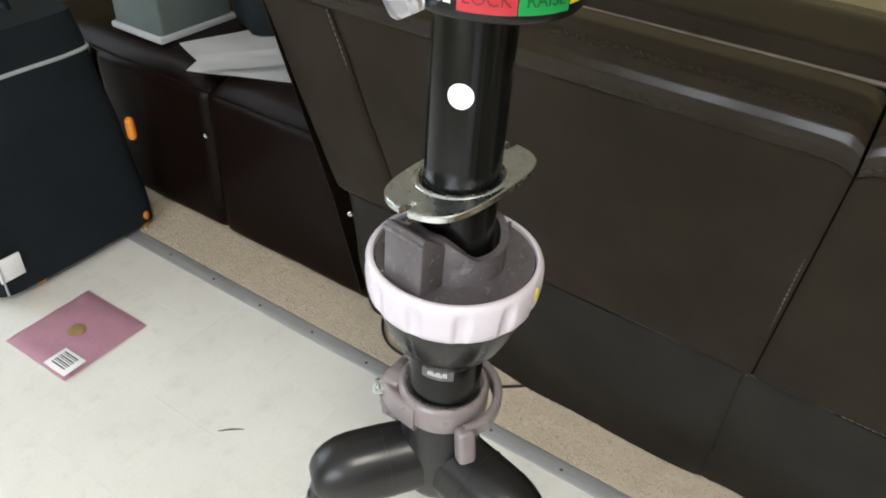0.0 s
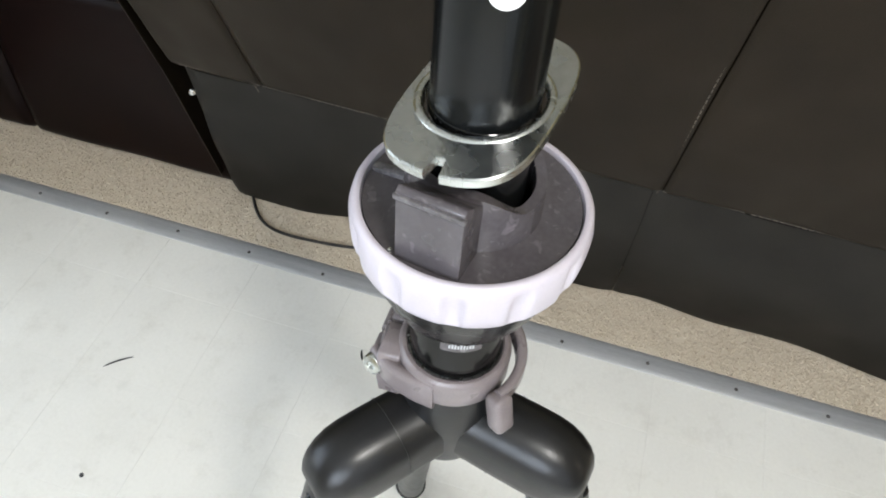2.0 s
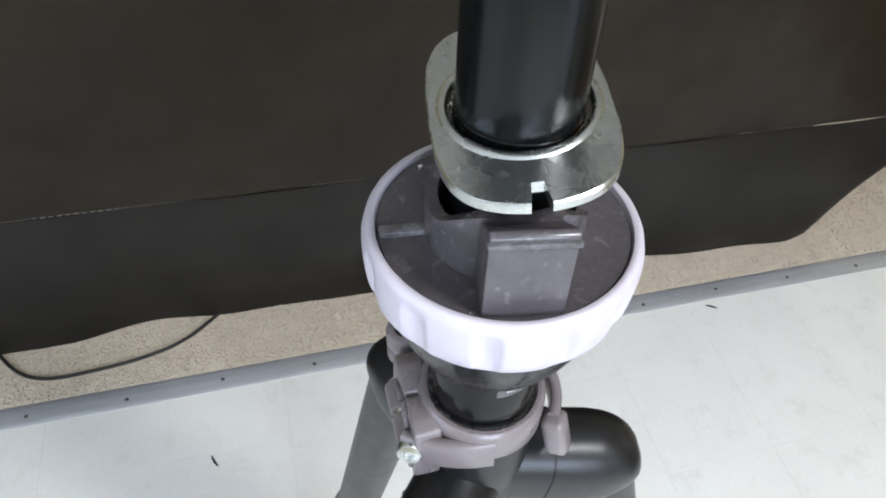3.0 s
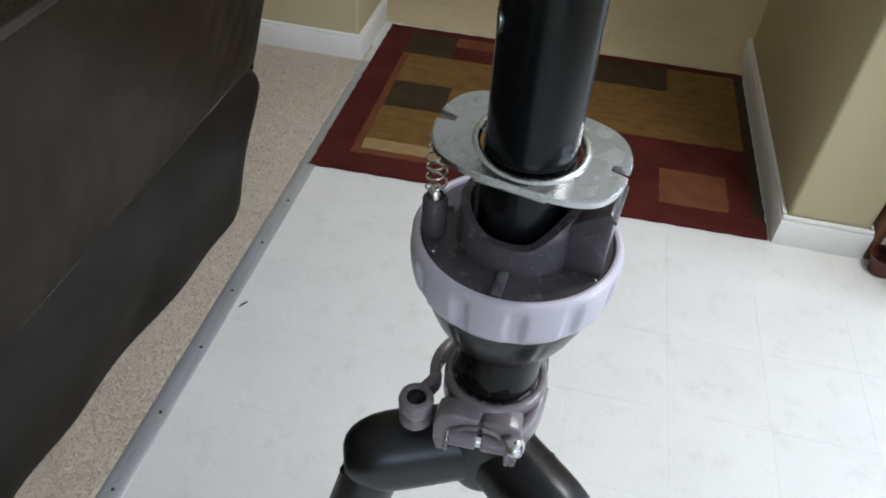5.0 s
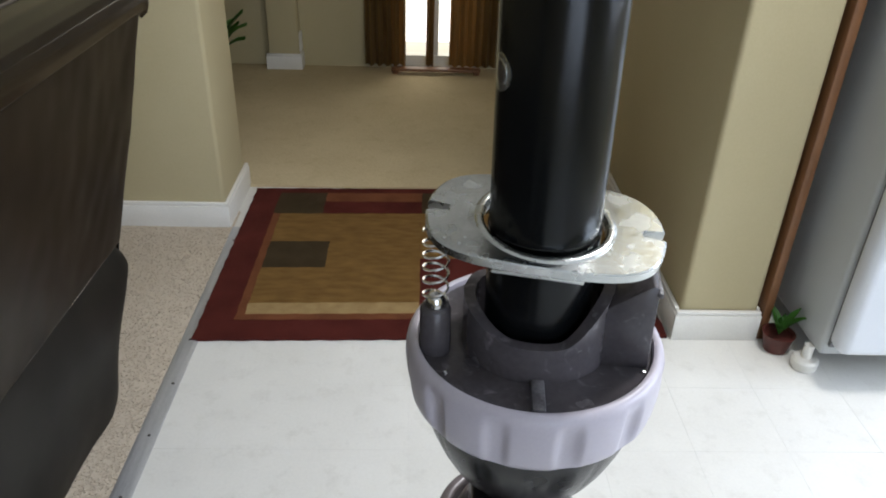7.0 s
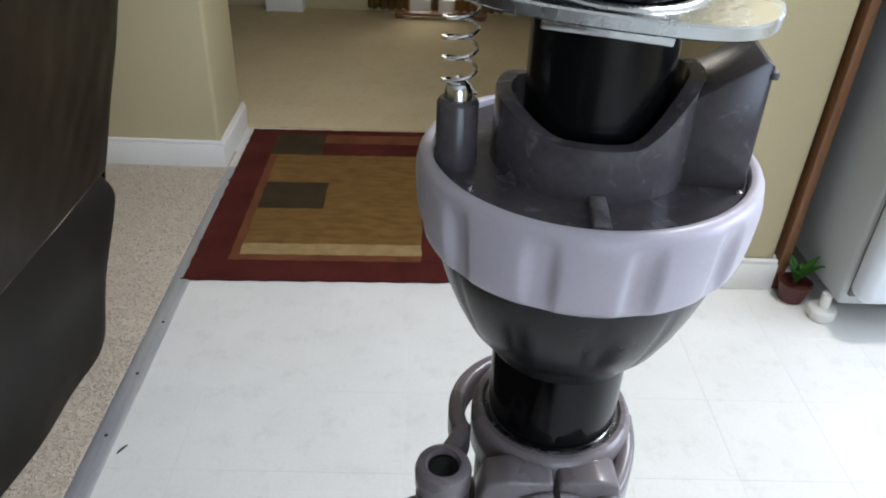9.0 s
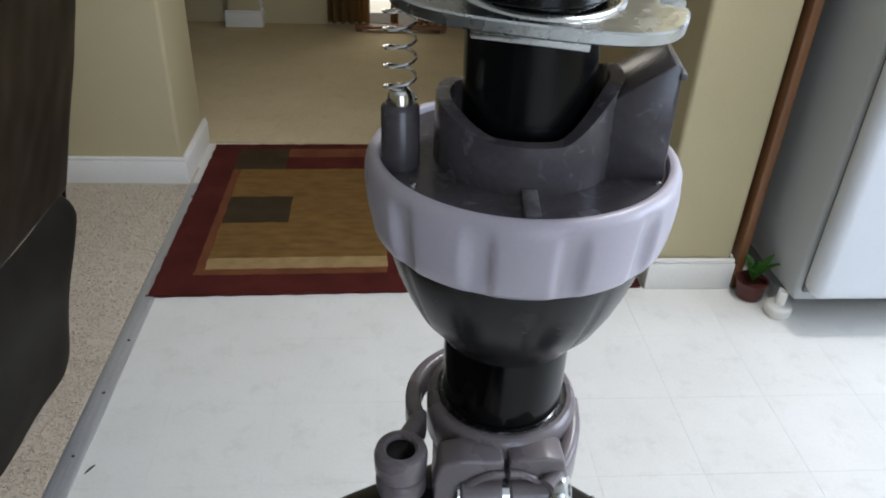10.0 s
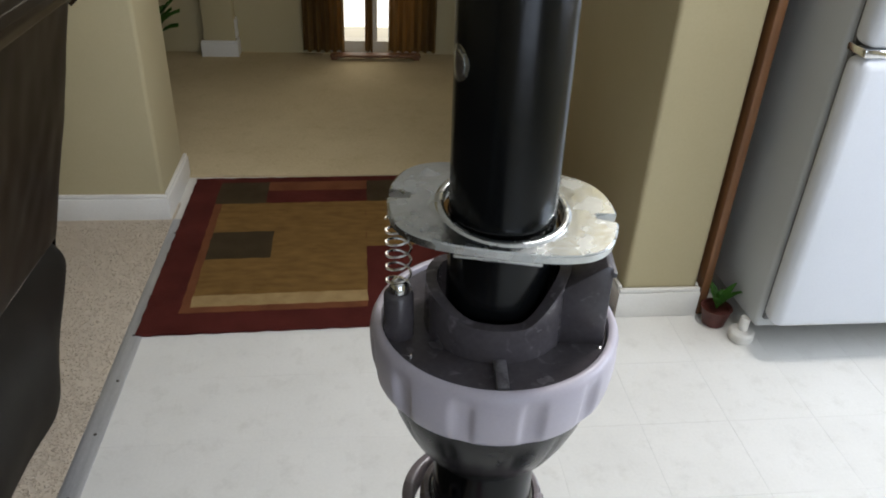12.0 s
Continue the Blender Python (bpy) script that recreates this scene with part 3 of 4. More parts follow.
front_roll = [(-.562, TOP_Z - .036), (-.5500, TOP_Z - .025), (-.5450, TOP_Z - .010), (-.5440, TOP_Z + .002), (-.5480, TOP_Z + .014), (-.560, TOP_Z + .023), (-.578, TOP_Z + .030), (-.61, TOP_Z + .036), (-.655, TOP_Z + .034), (-.678, TOP_Z + .024), (-.684, TOP_Z + .0)]
back_roll = [(-.682, TOP_Z + .0), (-.688, TOP_Z + .024), (-.715, TOP_Z + .042), (-.84, TOP_Z + .052), (-.92, TOP_Z + .04), (-.99, TOP_Z + .0), (-1.02, TOP_Z - .1)]
for a, b in ((SY0 - .06, 0.182), (0.186, SY1 + .01)):
    roll(front_roll, a, b, "top_roll", M_leather_top)
    roll(back_roll, a, b, "head_cushion", M_leather_top)
part("piping", sweep([(-.683, SY0 - .02, TOP_Z + .024), (-.683, SY1 + .01, TOP_Z + .024)], circle(.0035, 8)), M_thread, sofa, "pale welt seam")


# loose cloth below the seam, hanging to the carpet in soft folds
def skirt(y0, y1, t0, t1):
    def at(u, v):
        y = y0 + (y1 - y0) * u
        t = max(0.0, min(1.0, (y - .93) / .17))
        low = 0.006 + 0.20 * t * t
        z = low + (seam(y) + 0.002 - low) * v
        far = max(0.0, min(1.0, (y - 0.2) / 0.75))
        bulge = 0.050 * far * (1 - v) ** .7 + .012 * far * math.sin(math.pi * v) - .05 * max(0, (y - .98) / .14) * (1 - v) ** 2
        fold = 0.007 * (1 - v) * (math.sin(y * 9 + 1) + .6 * math.sin(y * 21 + 2 * v)) + 0.007 * noise.noise(Vector((y * 6, z * 9, 2)))
        sag = 0.010 * math.sin(math.pi * v) * (1 + .6 * math.sin(y * 5))
        e = min(u, 1 - u) * (y1 - y0)
        return (sofa_x(z) - .008 + fold + sag + bulge - (t0 if u < .5 else t1) * math.exp(-e / .008), y, z + .006 * (1 - v) * math.sin(y * 13))
    bm = grid(at, max(30, int((y1 - y0) * 70)), 26)
    bmesh.ops.solidify(bm, geom=bm.faces[:], thickness=0.003)
    part("dust_skirt", bm, M_skirt, sofa, "loose dark cloth below the back")


skirt(SY0 + .01, .1505, .02, .004)
skirt(.1515, SY1 + .005, .004, .02)
stud_bm = lathe([(.0001, .006), (.004, .0055), (.0065, .003), (.007, 0)], 16)
stud_me = mesh("stud", stud_bm, M_chrome)
st = new("stud", stud_me)
st.parent = sofa
st.matrix_basis = pose(-.674, -0.660, .336, 0, 90, 0)
tagged(st, label="chrome stud")

# ---- dark sectional seat beside the sofa, with papers and bags on it ----
sec = base("sectional_seat", "very dark brown leather sectional seat, boxy with chrome stud", "sofa", (-.010, .014, 0))
part("frame", rbox(-1.6, -.775, -1.95, -.665, .02, .40, .01), M_leather_dk, sec)


def front_panel(y0, y1):
    def at(u, v):
        y, z = y0 + (y1 - y0) * u, .012 + .405 * v
        e, f = min(u, 1 - u) * (y1 - y0), min(v, 1 - v) * .395
        return (-.752 - .014 * (math.exp(-e / .007) + math.exp(-f / .007)) + .003 * noise.noise(Vector((y * 6, z * 6, 9))), y, z)
    part("front_panel", grid(at, 40, 36), M_leather_dk, sec)


front_panel(-1.196, -.66)
front_panel(-1.62, -1.200)
front_panel(-1.95, -1.624)


def seat_cushion(y0, y1):
    def at(u, v):
        x, y = -.765 - .72 * v, y0 + (y1 - y0) * u
        e = min(u, 1 - u) * (y1 - y0)
        f = min(v, 1 - v) * .72
        return (x, y, .405 + .062 * (1 - math.exp(-e / .02)) * (1 - math.exp(-f / .022)) + .004 * noise.noise(Vector((x * 8, y * 8, 4))))
    part("seat_cushion", grid(at, 40, 40), M_leather_dk, sec)


seat_cushion(-1.196, -.76)
seat_cushion(-1.95, -1.200)
part("piping", sweep([(-.757, -1.95, .419), (-.757, -.74, .419)], circle(.003, 8)), M_leather_dk, sec)
st = new("stud", stud_me)
st.parent = sec
st.matrix_basis = pose(-.748, -1.210, .298, 0, 90, 0)
tagged(st, label="chrome stud")


def sheet(x, y, z, rz, w, h, bend, seed, material=None, label="white paper sheet lying loose on the dark seat"):
    def at(u, v):
        return (w * (u - .5), h * (v - .5), bend * ((2 * u - 1) ** 2) * .5 + .003 * noise.noise(Vector((u * 3 + seed, v * 3, 0))) + .004)
    bm = grid(at, 12, 12)
    bmesh.ops.solidify(bm, geom=bm.faces[:], thickness=0.0006)
    return thing("paper_sheet", bm, material or M_paper, label, "paper", "papers on the seat", m=pose(x - .010, y + .014, z, 0, 0, rz))


sheet(-.885, -1.13, .470, 25, .21, .29, .004, 1)
sheet(-.915, -1.20, .474, 70, .21, .28, .006, 2)
sheet(-.850, -1.14, .478, 52, .10, .22, .008, 3, label="opened white envelope lying on the papers")
sheet(-.98, -1.09, .466, 10, .2, .26, .002, 4, M_suit, "dark folder under the papers on the seat")
tray = base("storage_tray", "grey green plastic box on the dark seat", "box", (-.94, -1.476, .467))
part("bin", rbox(-.12, .12, -.09, .09, .004, .17, .012, 3), M_greybox, tray)
part("rim", rbox(-.128, .128, -.098, .098, .0, .018, .006), M_piping, tray, "pale lower rim")
bag = base("cloth_bag", "black cloth bag slumped on the dark seat", "bag", (-1.13, -1.266, .467))
bag_bm = lathe([(.001, 0), (.12, 0), (.14, .04), (.135, .12), (.10, .22), (.05, .28), (.001, .29)], 36, fn=lambda th, r, z: (r * (1 + .12 * math.sin(3 * th + z * 9) + .05 * math.sin(7 * th)), z))
part("body", bag_bm, M_suit, bag)
part("strap", sweep(smooth_line([(-.06, 0, .25), (-.03, .02, .36), (.04, .02, .36), (.07, 0, .24)]), rrect(.02, .004, .0015)), M_suit, bag)
part("tag", rbox(.09, .125, .02, .06, .13, .16, .004), M_red, bag, "small red tag")

# ---- suitcase ----
case = base("suitcase", "black soft cloth suitcase with grey piping and orange feet", "suitcase", (-.460, -1.505, 0))


def case_body(u, v):
    a = 2 * math.pi * u
    c, s = math.cos(a), math.sin(a)
    p = .22
    k = 1 - .16 * v ** 2
    x = .225 * math.copysign(abs(c) ** p, c) * k
    y = .155 * math.copysign(abs(s) ** p, s) * (1 - .30 * v ** 1.5)
    return (x + .006 * noise.noise(Vector((x * 8, y * 8, v * 4))), y + .006 * noise.noise(Vector((x * 8, v * 5, 2))) - .05 * v, .03 + .56 * v)


cb = grid(case_body, 96, 24, True)
tops = [e for e in cb.edges if e.is_boundary]
bmesh.ops.holes_fill(cb, edges=tops, sides=0)
part("body", cb, M_suit, case)
for hh in (.50,):
    part("piping", sweep([Vector(case_body(i / 96, (hh - .03) / .56)) * 1.0 + Vector((0, 0, .0)) for i in range(97)], circle(.005, 8)), M_piping, case, "grey piping")
part("piping", sweep(smooth_line([(.205, .158, .04), (.200, .15, .2), (.19, .12, .36), (.175, .075, .5)]), circle(.0025, 8)), M_piping, case, "grey piping")
part("handle", sweep(smooth_line([(-.09, -.05, .585), (-.07, -.05, .62), (.07, -.05, .62), (.09, -.05, .585)]), rrect(.028, .012, .004)), M_suit, case)
for sx in (-.188, .116):
    part("foot", capsule([(sx, .135, .028), (sx, .135, .05)], [.016, .018], 14, 4), M_orange, case, "orange plastic foot")
    part("foot", capsule([(sx, -.13, .018), (sx, -.13, .05)], [.016, .016], 14, 4), M_orange, case, "orange plastic foot")
part("side_stud", capsule([(-.218, .125, .27), (-.218, .125, .31)], [.012, .012], 12, 4), M_orange, case, "orange plastic stud")
part("luggage_tag", rbox(.15, .21, .150, .156, .075, .135, .002), M_white, case, "white luggage tag")

# ---- pink package, floor marks, cord ----
pk = base("pink_package", "flat pink plastic package with white barcode label", "package", (-.291, -1.159, 0))
pk.rotation_euler = (0, 0, radians(1))


def pkf(u, v):
    x, y = .108 * (2 * u - 1), .106 * (2 * v - 1)
    e = min(u, 1 - u, v, 1 - v)
    return (x, y, .0025 + .007 * (1 - math.exp(-e / .06)) + .002 * noise.noise(Vector((x * 25, y * 25, 0))))


pb = grid(pkf, 26, 26)
bmesh.ops.solidify(pb, geom=pb.faces[:], thickness=0.002)
part("wrapper", pb, M_pink, pk)
part("label", rbox(.048, .104, .030, .100, .0095, .0115, .0008), M_white, pk, "white barcode label")
for i in range(7):
    part("print_bar", rbox(.056 + .0055 * i, .056 + .0055 * i + (.0015 if i % 2 else .003), .040, .085, .0115, .0122), M_ink, pk)
part("emblem", lathe([(.001, .0122), (.018, .0122), (.02, .0115), (.02, .008)], 20), M_rug_b, pk, "faded orange emblem")


def mark(x0, y0, x1, y1, w, label):
    d = Vector((x1 - x0, y1 - y0, 0))
    pts = [Vector((x0, y0, .0008)) + d * t + Vector((-d.y, d.x, 0)) * .05 * math.sin(t * 3) for t in (0, .25, .5, .75, 1)]
    thing("floor_mark", sweep(pts, lambda t: circle(w * (0.3 + math.sin(math.pi * (0.1 + .8 * t))), 6, .0006)), M_ink, label, "mark", "marks on the floor")


mark(-.283, -.694, -.317, -.655, .0016, "dark scuff streak on the pale floor")
mark(-.445, -.262, -.466, -.271, .0016, "small dark scuff on the pale floor")
mark(-.578, .692, -.566, .712, .002, "small grey scuff on the pale floor")
mark(-.099, -.614, -.093, -.609, .003, "dark crumb on the pale floor")
thing("power_cord", sweep(smooth_line([(-.800, -.655, .007), (-.755, -.635, .008), (-.702, -.595, .008), (-.676, -.545, .008), (-.675, -.465, .008), (-.688, -.370, .008), (-.715, -.300, .008), (-.775, -.225, .008)]), circle(.0032, 8)),
      M_cord, "thin black power cord looping on the carpet", "cord")

# ---- ceiling lamp of the kitchen, out of the shot ----
cl = base("ceiling_lamp", "round white ceiling lamp, switched on", "ceiling lamp", (0.9, 0.75, 2.44))
part("base_plate", lathe([(.001, 0), (.19, 0), (.19, -.02), (.17, -.025), (.001, -.025)], 40), M_base, cl)
part("shade", lathe([(.17, -.026), (.165, -.045), (.12, -.062), (.001, -.066)], 40), M_lampglow, cl, "lit frosted diffuser")

# ---- tripod stand: hub, legs, clamp, cup with grip ring, lock plate, pole, head ----
stand = base("tripod_stand", "black tripod stand with lavender grip ring and steel plate", "tripod stand")
LEAN = Matrix.Translation((-.0025, -.0034, .93)) @ Matrix.Rotation(-.0046, 4, "X") @ Matrix.Rotation(-.0148, 4, "Y") @ Matrix.Translation((0, 0, -.93))
stand.matrix_world = LEAN          # the stand leans by about one degree


def polar(az, r, z):
    a = radians(az)
    return Vector((r * math.cos(a), r * math.sin(a), z))


part("pole", lathe([(.0001, .93), (.0218, .93), (.0222, .9305), (.0222, 1.30), (.0215, 1.302), (.0001, 1.302)], 96), M_pole, stand, "satin black upper tube")
# thin black band modelled in place of the plate hole's shadow on the tube
part("hole_shade_band", lathe([(.0221, 1.0035), (.0226, 1.0030), (.0227, 1.0015), (.0227, .992), (.0221, .992)], 96), M_gloss, stand, "black band for the shadow in the plate hole")
part("lower_tube", lathe([(.0235, .885), (.0252, .885), (.0255, .884), (.0255, .80), (.0235, .80)], 96), M_gloss, stand, "gloss black lower tube")


def dot(az, r, z, rad, n=28):
    """A thin round patch that follows the tube."""
    bm = bmesh.new()
    rings = [[bm.verts.new(polar(az, r + h, z))] for h in (.0002,)]
    last = None
    for k, h in ((.5, .0002), (.9, .0002), (1.0, .0001), (1.0, -.0003)):
        ring = [bm.verts.new(polar(az + math.degrees(rad * k * math.cos(a) / r), r + h, z + rad * k * math.sin(a))) for a in [2 * math.pi * i / n for i in range(n)]]
        for i in range(n):
            j = (i + 1) % n
            if last is None:
                bm.faces.new((rings[0][0], ring[i], ring[j]))
            else:
                bm.faces.new((last[i], ring[i], ring[j], last[j]))
        last = ring
    return bm


def disc(az, r, z, rad, thick, n=28, dome=0.0006):
    b = lathe([(.0001, thick + dome), (rad * .6, thick + dome * .7), (rad * .92, thick), (rad, thick * .6), (rad, -.002)], n)
    b.transform(Matrix.Translation(polar(az, r, z)) @ Matrix.Rotation(radians(az), 4, "Z") @ Matrix.Rotation(radians(90), 4, "Y"))
    return b


part("button", dot(19, .0222, 1.062, .0070), M_white, stand, "round white button")
btn = part("button", dot(197, .0223, 1.066, .0068), M_zinc, stand, "steel lock button")
part("ring", dot(197, .0226, 1.066, .0047), M_chrome, btn)


# bell below the grip ring
def bell_ribs(th, r, z):
    k = max(0.0, math.cos(12 * th)) ** 14
    return r - .0007 * k * (1 if .885 < z < .915 else 0), z


part("bell", lathe([(.0256, .870), (.0276, .8715), (.0292, .8742), (.0324, .8785), (.0368, .8840), (.0412, .8930), (.0450, .9030), (.0477, .9120), (.0490, .918), (.0496, .922), (.0500, .93), (.0500, .944), (.0485, .9455), (.030, .9455), (.030, .90), (.0256, .89)], 144, fn=bell_ribs), M_bell, stand, "black bell shaped housing")
part("chrome_clip", rbox(-.0262 + .021, -.0262 + .0255, -.0292, -.0272, .8745, .8795, .0006), M_chrome, stand, "small bright clip")


def scallop(th, r, z):
    c = 0.5 + 0.5 * math.cos(12 * (th - radians(8)))
    g = max(0.0, (c - .62) / .38)
    g = g * g * (3 - 2 * g)
    h = math.exp(-((z - .9330) / .0105) ** 4)
    return r - .0029 * g * h * (1 if r > .052 else 0), z


ring_profile = [(.0490, .9212), (.0505, .9203), (.0526, .9210), (.0538, .9232), (.0546, .9268), (.0552, .9312), (.0556, .9360), (.0558, .9405), (.0557, .9440), (.0552, .9466),
                (.0543, .9484), (.0531, .9495), (.0517, .9497), (.0507, .9492), (.0503, .9474), (.0500, .9440)]
part("grip_ring", lathe(ring_profile, 288, fn=scallop), M_grip, stand, "lavender grey scalloped grip ring", 50)
part("sticker", disc(100, .0543, .936, .004, .0004), M_yellow, stand, "yellow mark")


# collar in the cup, cut low at front and back
def collar_top(th, r, z):
    if z < .95:
        return r, z
    x = .030 * math.cos(th + radians(9))
    k = max(0.0, min(1.0, (abs(x) - .010) / .018))
    return r, .9630 + (.0150 if x > 0 else .0060) * k * k * (2 - k) 


cup = part("cup_floor", lathe([(.0300, .9445), (.0495, .9445), (.0500, .9462), (.0495, .9475), (.0470, .9468), (.0300, .9468)], 96), M_cup, stand, "grey black moulded cup")
part("collar", lathe([(.0318, .945), (.0312, .955), (.0308, .9600), (.0298, .962), (.0272, .962), (.0264, .9600), (.0262, .945)], 160, fn=collar_top), M_cup, cup)
fin_bm = bmesh.new()
fin_pts = [(.0262, .945), (.0468, .945), (.0465, .9855), (.0440, .9868), (.0262, .9735)]
fa = [fin_bm.verts.new((x, -.0148, z)) for x, z in fin_pts]
fb = [fin_bm.verts.new((x, .0148, z)) for x, z in fin_pts]
fin_bm.faces.new(fa), fin_bm.faces.new(fb[::-1])
for i in range(len(fa)):
    j = (i + 1) % len(fa)
    fin_bm.faces.new((fa[i], fa[j], fb[j], fb[i]))
bmesh.ops.bevel(fin_bm, geom=fin_bm.edges[:], offset=.0008, segments=2, affect="EDGES", profile=.5, clamp_overlap=True)
fin_bm.transform(Matrix.Rotation(radians(-9), 4, "Z"))
part("fin_block", fin_bm, M_cup, cup)
lip_bm = rbox(.0455, .0480, -.0155, .0155, .9815, .9840, .0008)
lip_bm.transform(Matrix.Rotation(radians(-9), 4, "Z"))
part("lip", lip_bm, M_scuff, cup, "scuffed pale lip")
rib_bm = rbox(-.0026, .0026, -.0490, -.0300, .9455, .9492, .0007)
for v in rib_bm.verts:
    if v.co.y > -.034 and v.co.z > .95:
        v.co.z += .003
rib_bm.transform(Matrix.Rotation(radians(-5), 4, "Z"))
part("rib", rib_bm, M_scuff, cup, "scuffed pale rib")
part("rib", rbox(-.0488, -.036, .010, .0125, .9455, .9505, .0006), M_cup, cup)
POST = (-.0432, -.0075)
pb2 = lathe([(.0001, .969), (.0052, .969), (.0060, .9682), (.0064, .9675), (.0066, .945)], 28)
pb2.transform(pose(POST[0], POST[1], 0))
part("spring_post", pb2, M_cup, cup)
pc = lathe([(.0001, .9755), (.0020, .9750), (.0036, .9732), (.0042, .971), (.0044, .9685)], 24)
pc.transform(pose(POST[0], POST[1], 0))
part("post_cap", pc, M_chrome, cup, "bright steel cap")
part("screw", lathe([(.0001, .9480), (.0010, .9478), (.0013, .9466)], 10), M_chrome, cup).location = (-.0395, -.0245, 0)
part("screw", lathe([(.0001, .9480), (.0010, .9478), (.0013, .9466)], 10), M_chrome, cup).location = (.0415, -.0245, 0)
turns = 5.5
part("spring", sweep([(POST[0] + .0051 * math.cos(a), POST[1] + .0051 * math.sin(a), .9700 + (.0335 * (a / (turns * 2 * math.pi)) ** .85)) for a in [i * math.pi / 10 for i in range(int(turns * 20) + 1)]], circle(.00055, 6)),
     M_chrome, stand, "thin bright coil spring")

# lock plate: round ends, flat sides, hole and a slot at either end
PL = Matrix.Translation((0, 0, 1.0022)) @ Matrix.Rotation(radians(-9), 4, "Z") @ Matrix.Rotation(radians(4), 4, "Y") @ Matrix.Rotation(radians(6.5), 4, "X")


def plate_shape(th, r, z):
    if r < .03:
        return r, z
    k = r / .0470
    s, c = abs(math.sin(th)), abs(math.cos(th))
    flat = .0318 / max(s, 1e-4)
    e = (.0475 ** -5.5 + flat ** -5.5) ** (-1 / 5.5)
    if s < math.sin(radians(3.4)):
        e = .0388
    return e * k, z


plate_bm = lathe([(.0246, -.0022), (.0462, -.0022), (.0470, -.0016), (.0470, .0016), (.0462, .0022), (.0272, .0022), (.0256, .0010), (.0246, 0)], 360, True, plate_shape)
plate_bm.transform(PL)
plate = part("lock_plate", plate_bm, M_zinc, stand, "zinc plated steel lock plate", 30)
rim_bm = lathe([(.0246, .0020), (.0284, .0021), (.0278, .0027), (.0268, .0032), (.0256, .0032), (.0249, .0028), (.0246, .0024)], 120, True)
rim_bm.transform(PL)
part("hole_rim", rim_bm, M_zinc, plate, "bright raised rim round the hole")
tab = rbox(-.0185, .0165, -.0290, -.0262, -.0052, -.0020, .0006)
tab.transform(PL)
part("tab", tab, M_zinc, plate)

# quick release clamp
cl_z0, cl_z1 = .8150, .8365
clamp = part("clamp", lathe([(.0258, cl_z0), (.0312, cl_z0), (.0322, cl_z0 + .002), (.0322, cl_z1 - .004), (.0312, cl_z1 - .0012), (.0298, cl_z1), (.0280, cl_z1), (.0272, cl_z1 - .002), (.0258, cl_z1 - .003)], 120, True), M_clamp, stand, "taupe grey quick release clamp")
part("shim", lathe([(.0256, .829), (.0270, .829), (.0271, .8352), (.0266, .8360), (.0256, .8357)], 120, True), M_zinc, clamp, "bright inner shim")


def lug(side, tip):
    """Half of the split clamp front: a thick cheek with an arched underside."""
    xs = [(.0010, .8335), (.0180, .8345), (.0262, .8325), (.0290, .8220), (.0285, .8080), (.0268, tip + .001), (.0235, tip), (.0200, tip + .003), (.0172, .8130), (.0120, .8185), (.0010, .8205)]
    wide = .88 if side > 0 else 1.0
    bm = prism([(side * x * wide - .0025, z) for x, z in (xs if side > 0 else xs[::-1])], .0255, .0392)
    bm.transform(Matrix(((1, 0, 0, 0), (0, 0, -1, 0), (0, 1, 0, 0), (0, 0, 0, 1))))
    bmesh.ops.bevel(bm, geom=bm.edges[:], offset=.0016, segments=3, affect="EDGES", profile=.5, clamp_overlap=True)
    return bm


def lip(side, tip):
    k = side * (.88 if side > 0 else 1.0)
    return sweep(smooth_line([(k * .0205 - .0025, -.0395, tip + .004), (k * .0188 - .0025, -.0398, .8150), (k * .0140 - .0025, -.0400, .8232), (k * .0070 - .0025, -.0400, .8272), (k * .0012 - .0025, -.0400, .8280)]), circle(.0017, 10))


part("lug", lug(-1, .7955), M_clamp, clamp)
part("lug", lug(1, .7925), M_clamp, clamp)
part("lug_lip", lip(-1, .7955), M_clamp, clamp)
part("lug_lip", lip(1, .7925), M_clamp, clamp)
part("bolt", sweep([(-.022, -.0395, .8165), (.018, -.0395, .8165)], circle(.0050, 20)), M_chrome, clamp, "bright bolt")
for x0, x1 in ((-.021, -.0042), (-.0012, .015)):
    part("barrel", sweep([(x0, -.0395, .8165), (x0 + .001, -.0395, .8165), (x1 - .001, -.0395, .8165), (x1, -.0395, .8165)], lambda t: circle(.0066 if .2 < t < .8 else .0058, 24)), M_clamp, clamp)
ear_bm = sweep(smooth_line([(.0300, -.0020, .8215), (.0285, -.0150, .8210), (.0245, -.0270, .8200), (.0190, -.0360, .8190), (.0135, -.0425, .8180)], 4), lambda t: rrect(.0070, .0230 - .006 * t, .0030))
part("ear", ear_bm, M_clamp, clamp)
hd = lathe([(.0001, .0010), (.0024, .0010), (.0026, .0026), (.0056, .0022), (.0064, .0012), (.0066, -.003)], 24)
hd.transform(Matrix.Translation((.0205, -.0415, .8190)) @ Matrix.Rotation(radians(-20), 4, "Z") @ Matrix.Rotation(radians(72), 4, "Y"))
part("bolt_head", hd, M_zinc, clamp, "bright hex socket bolt head")
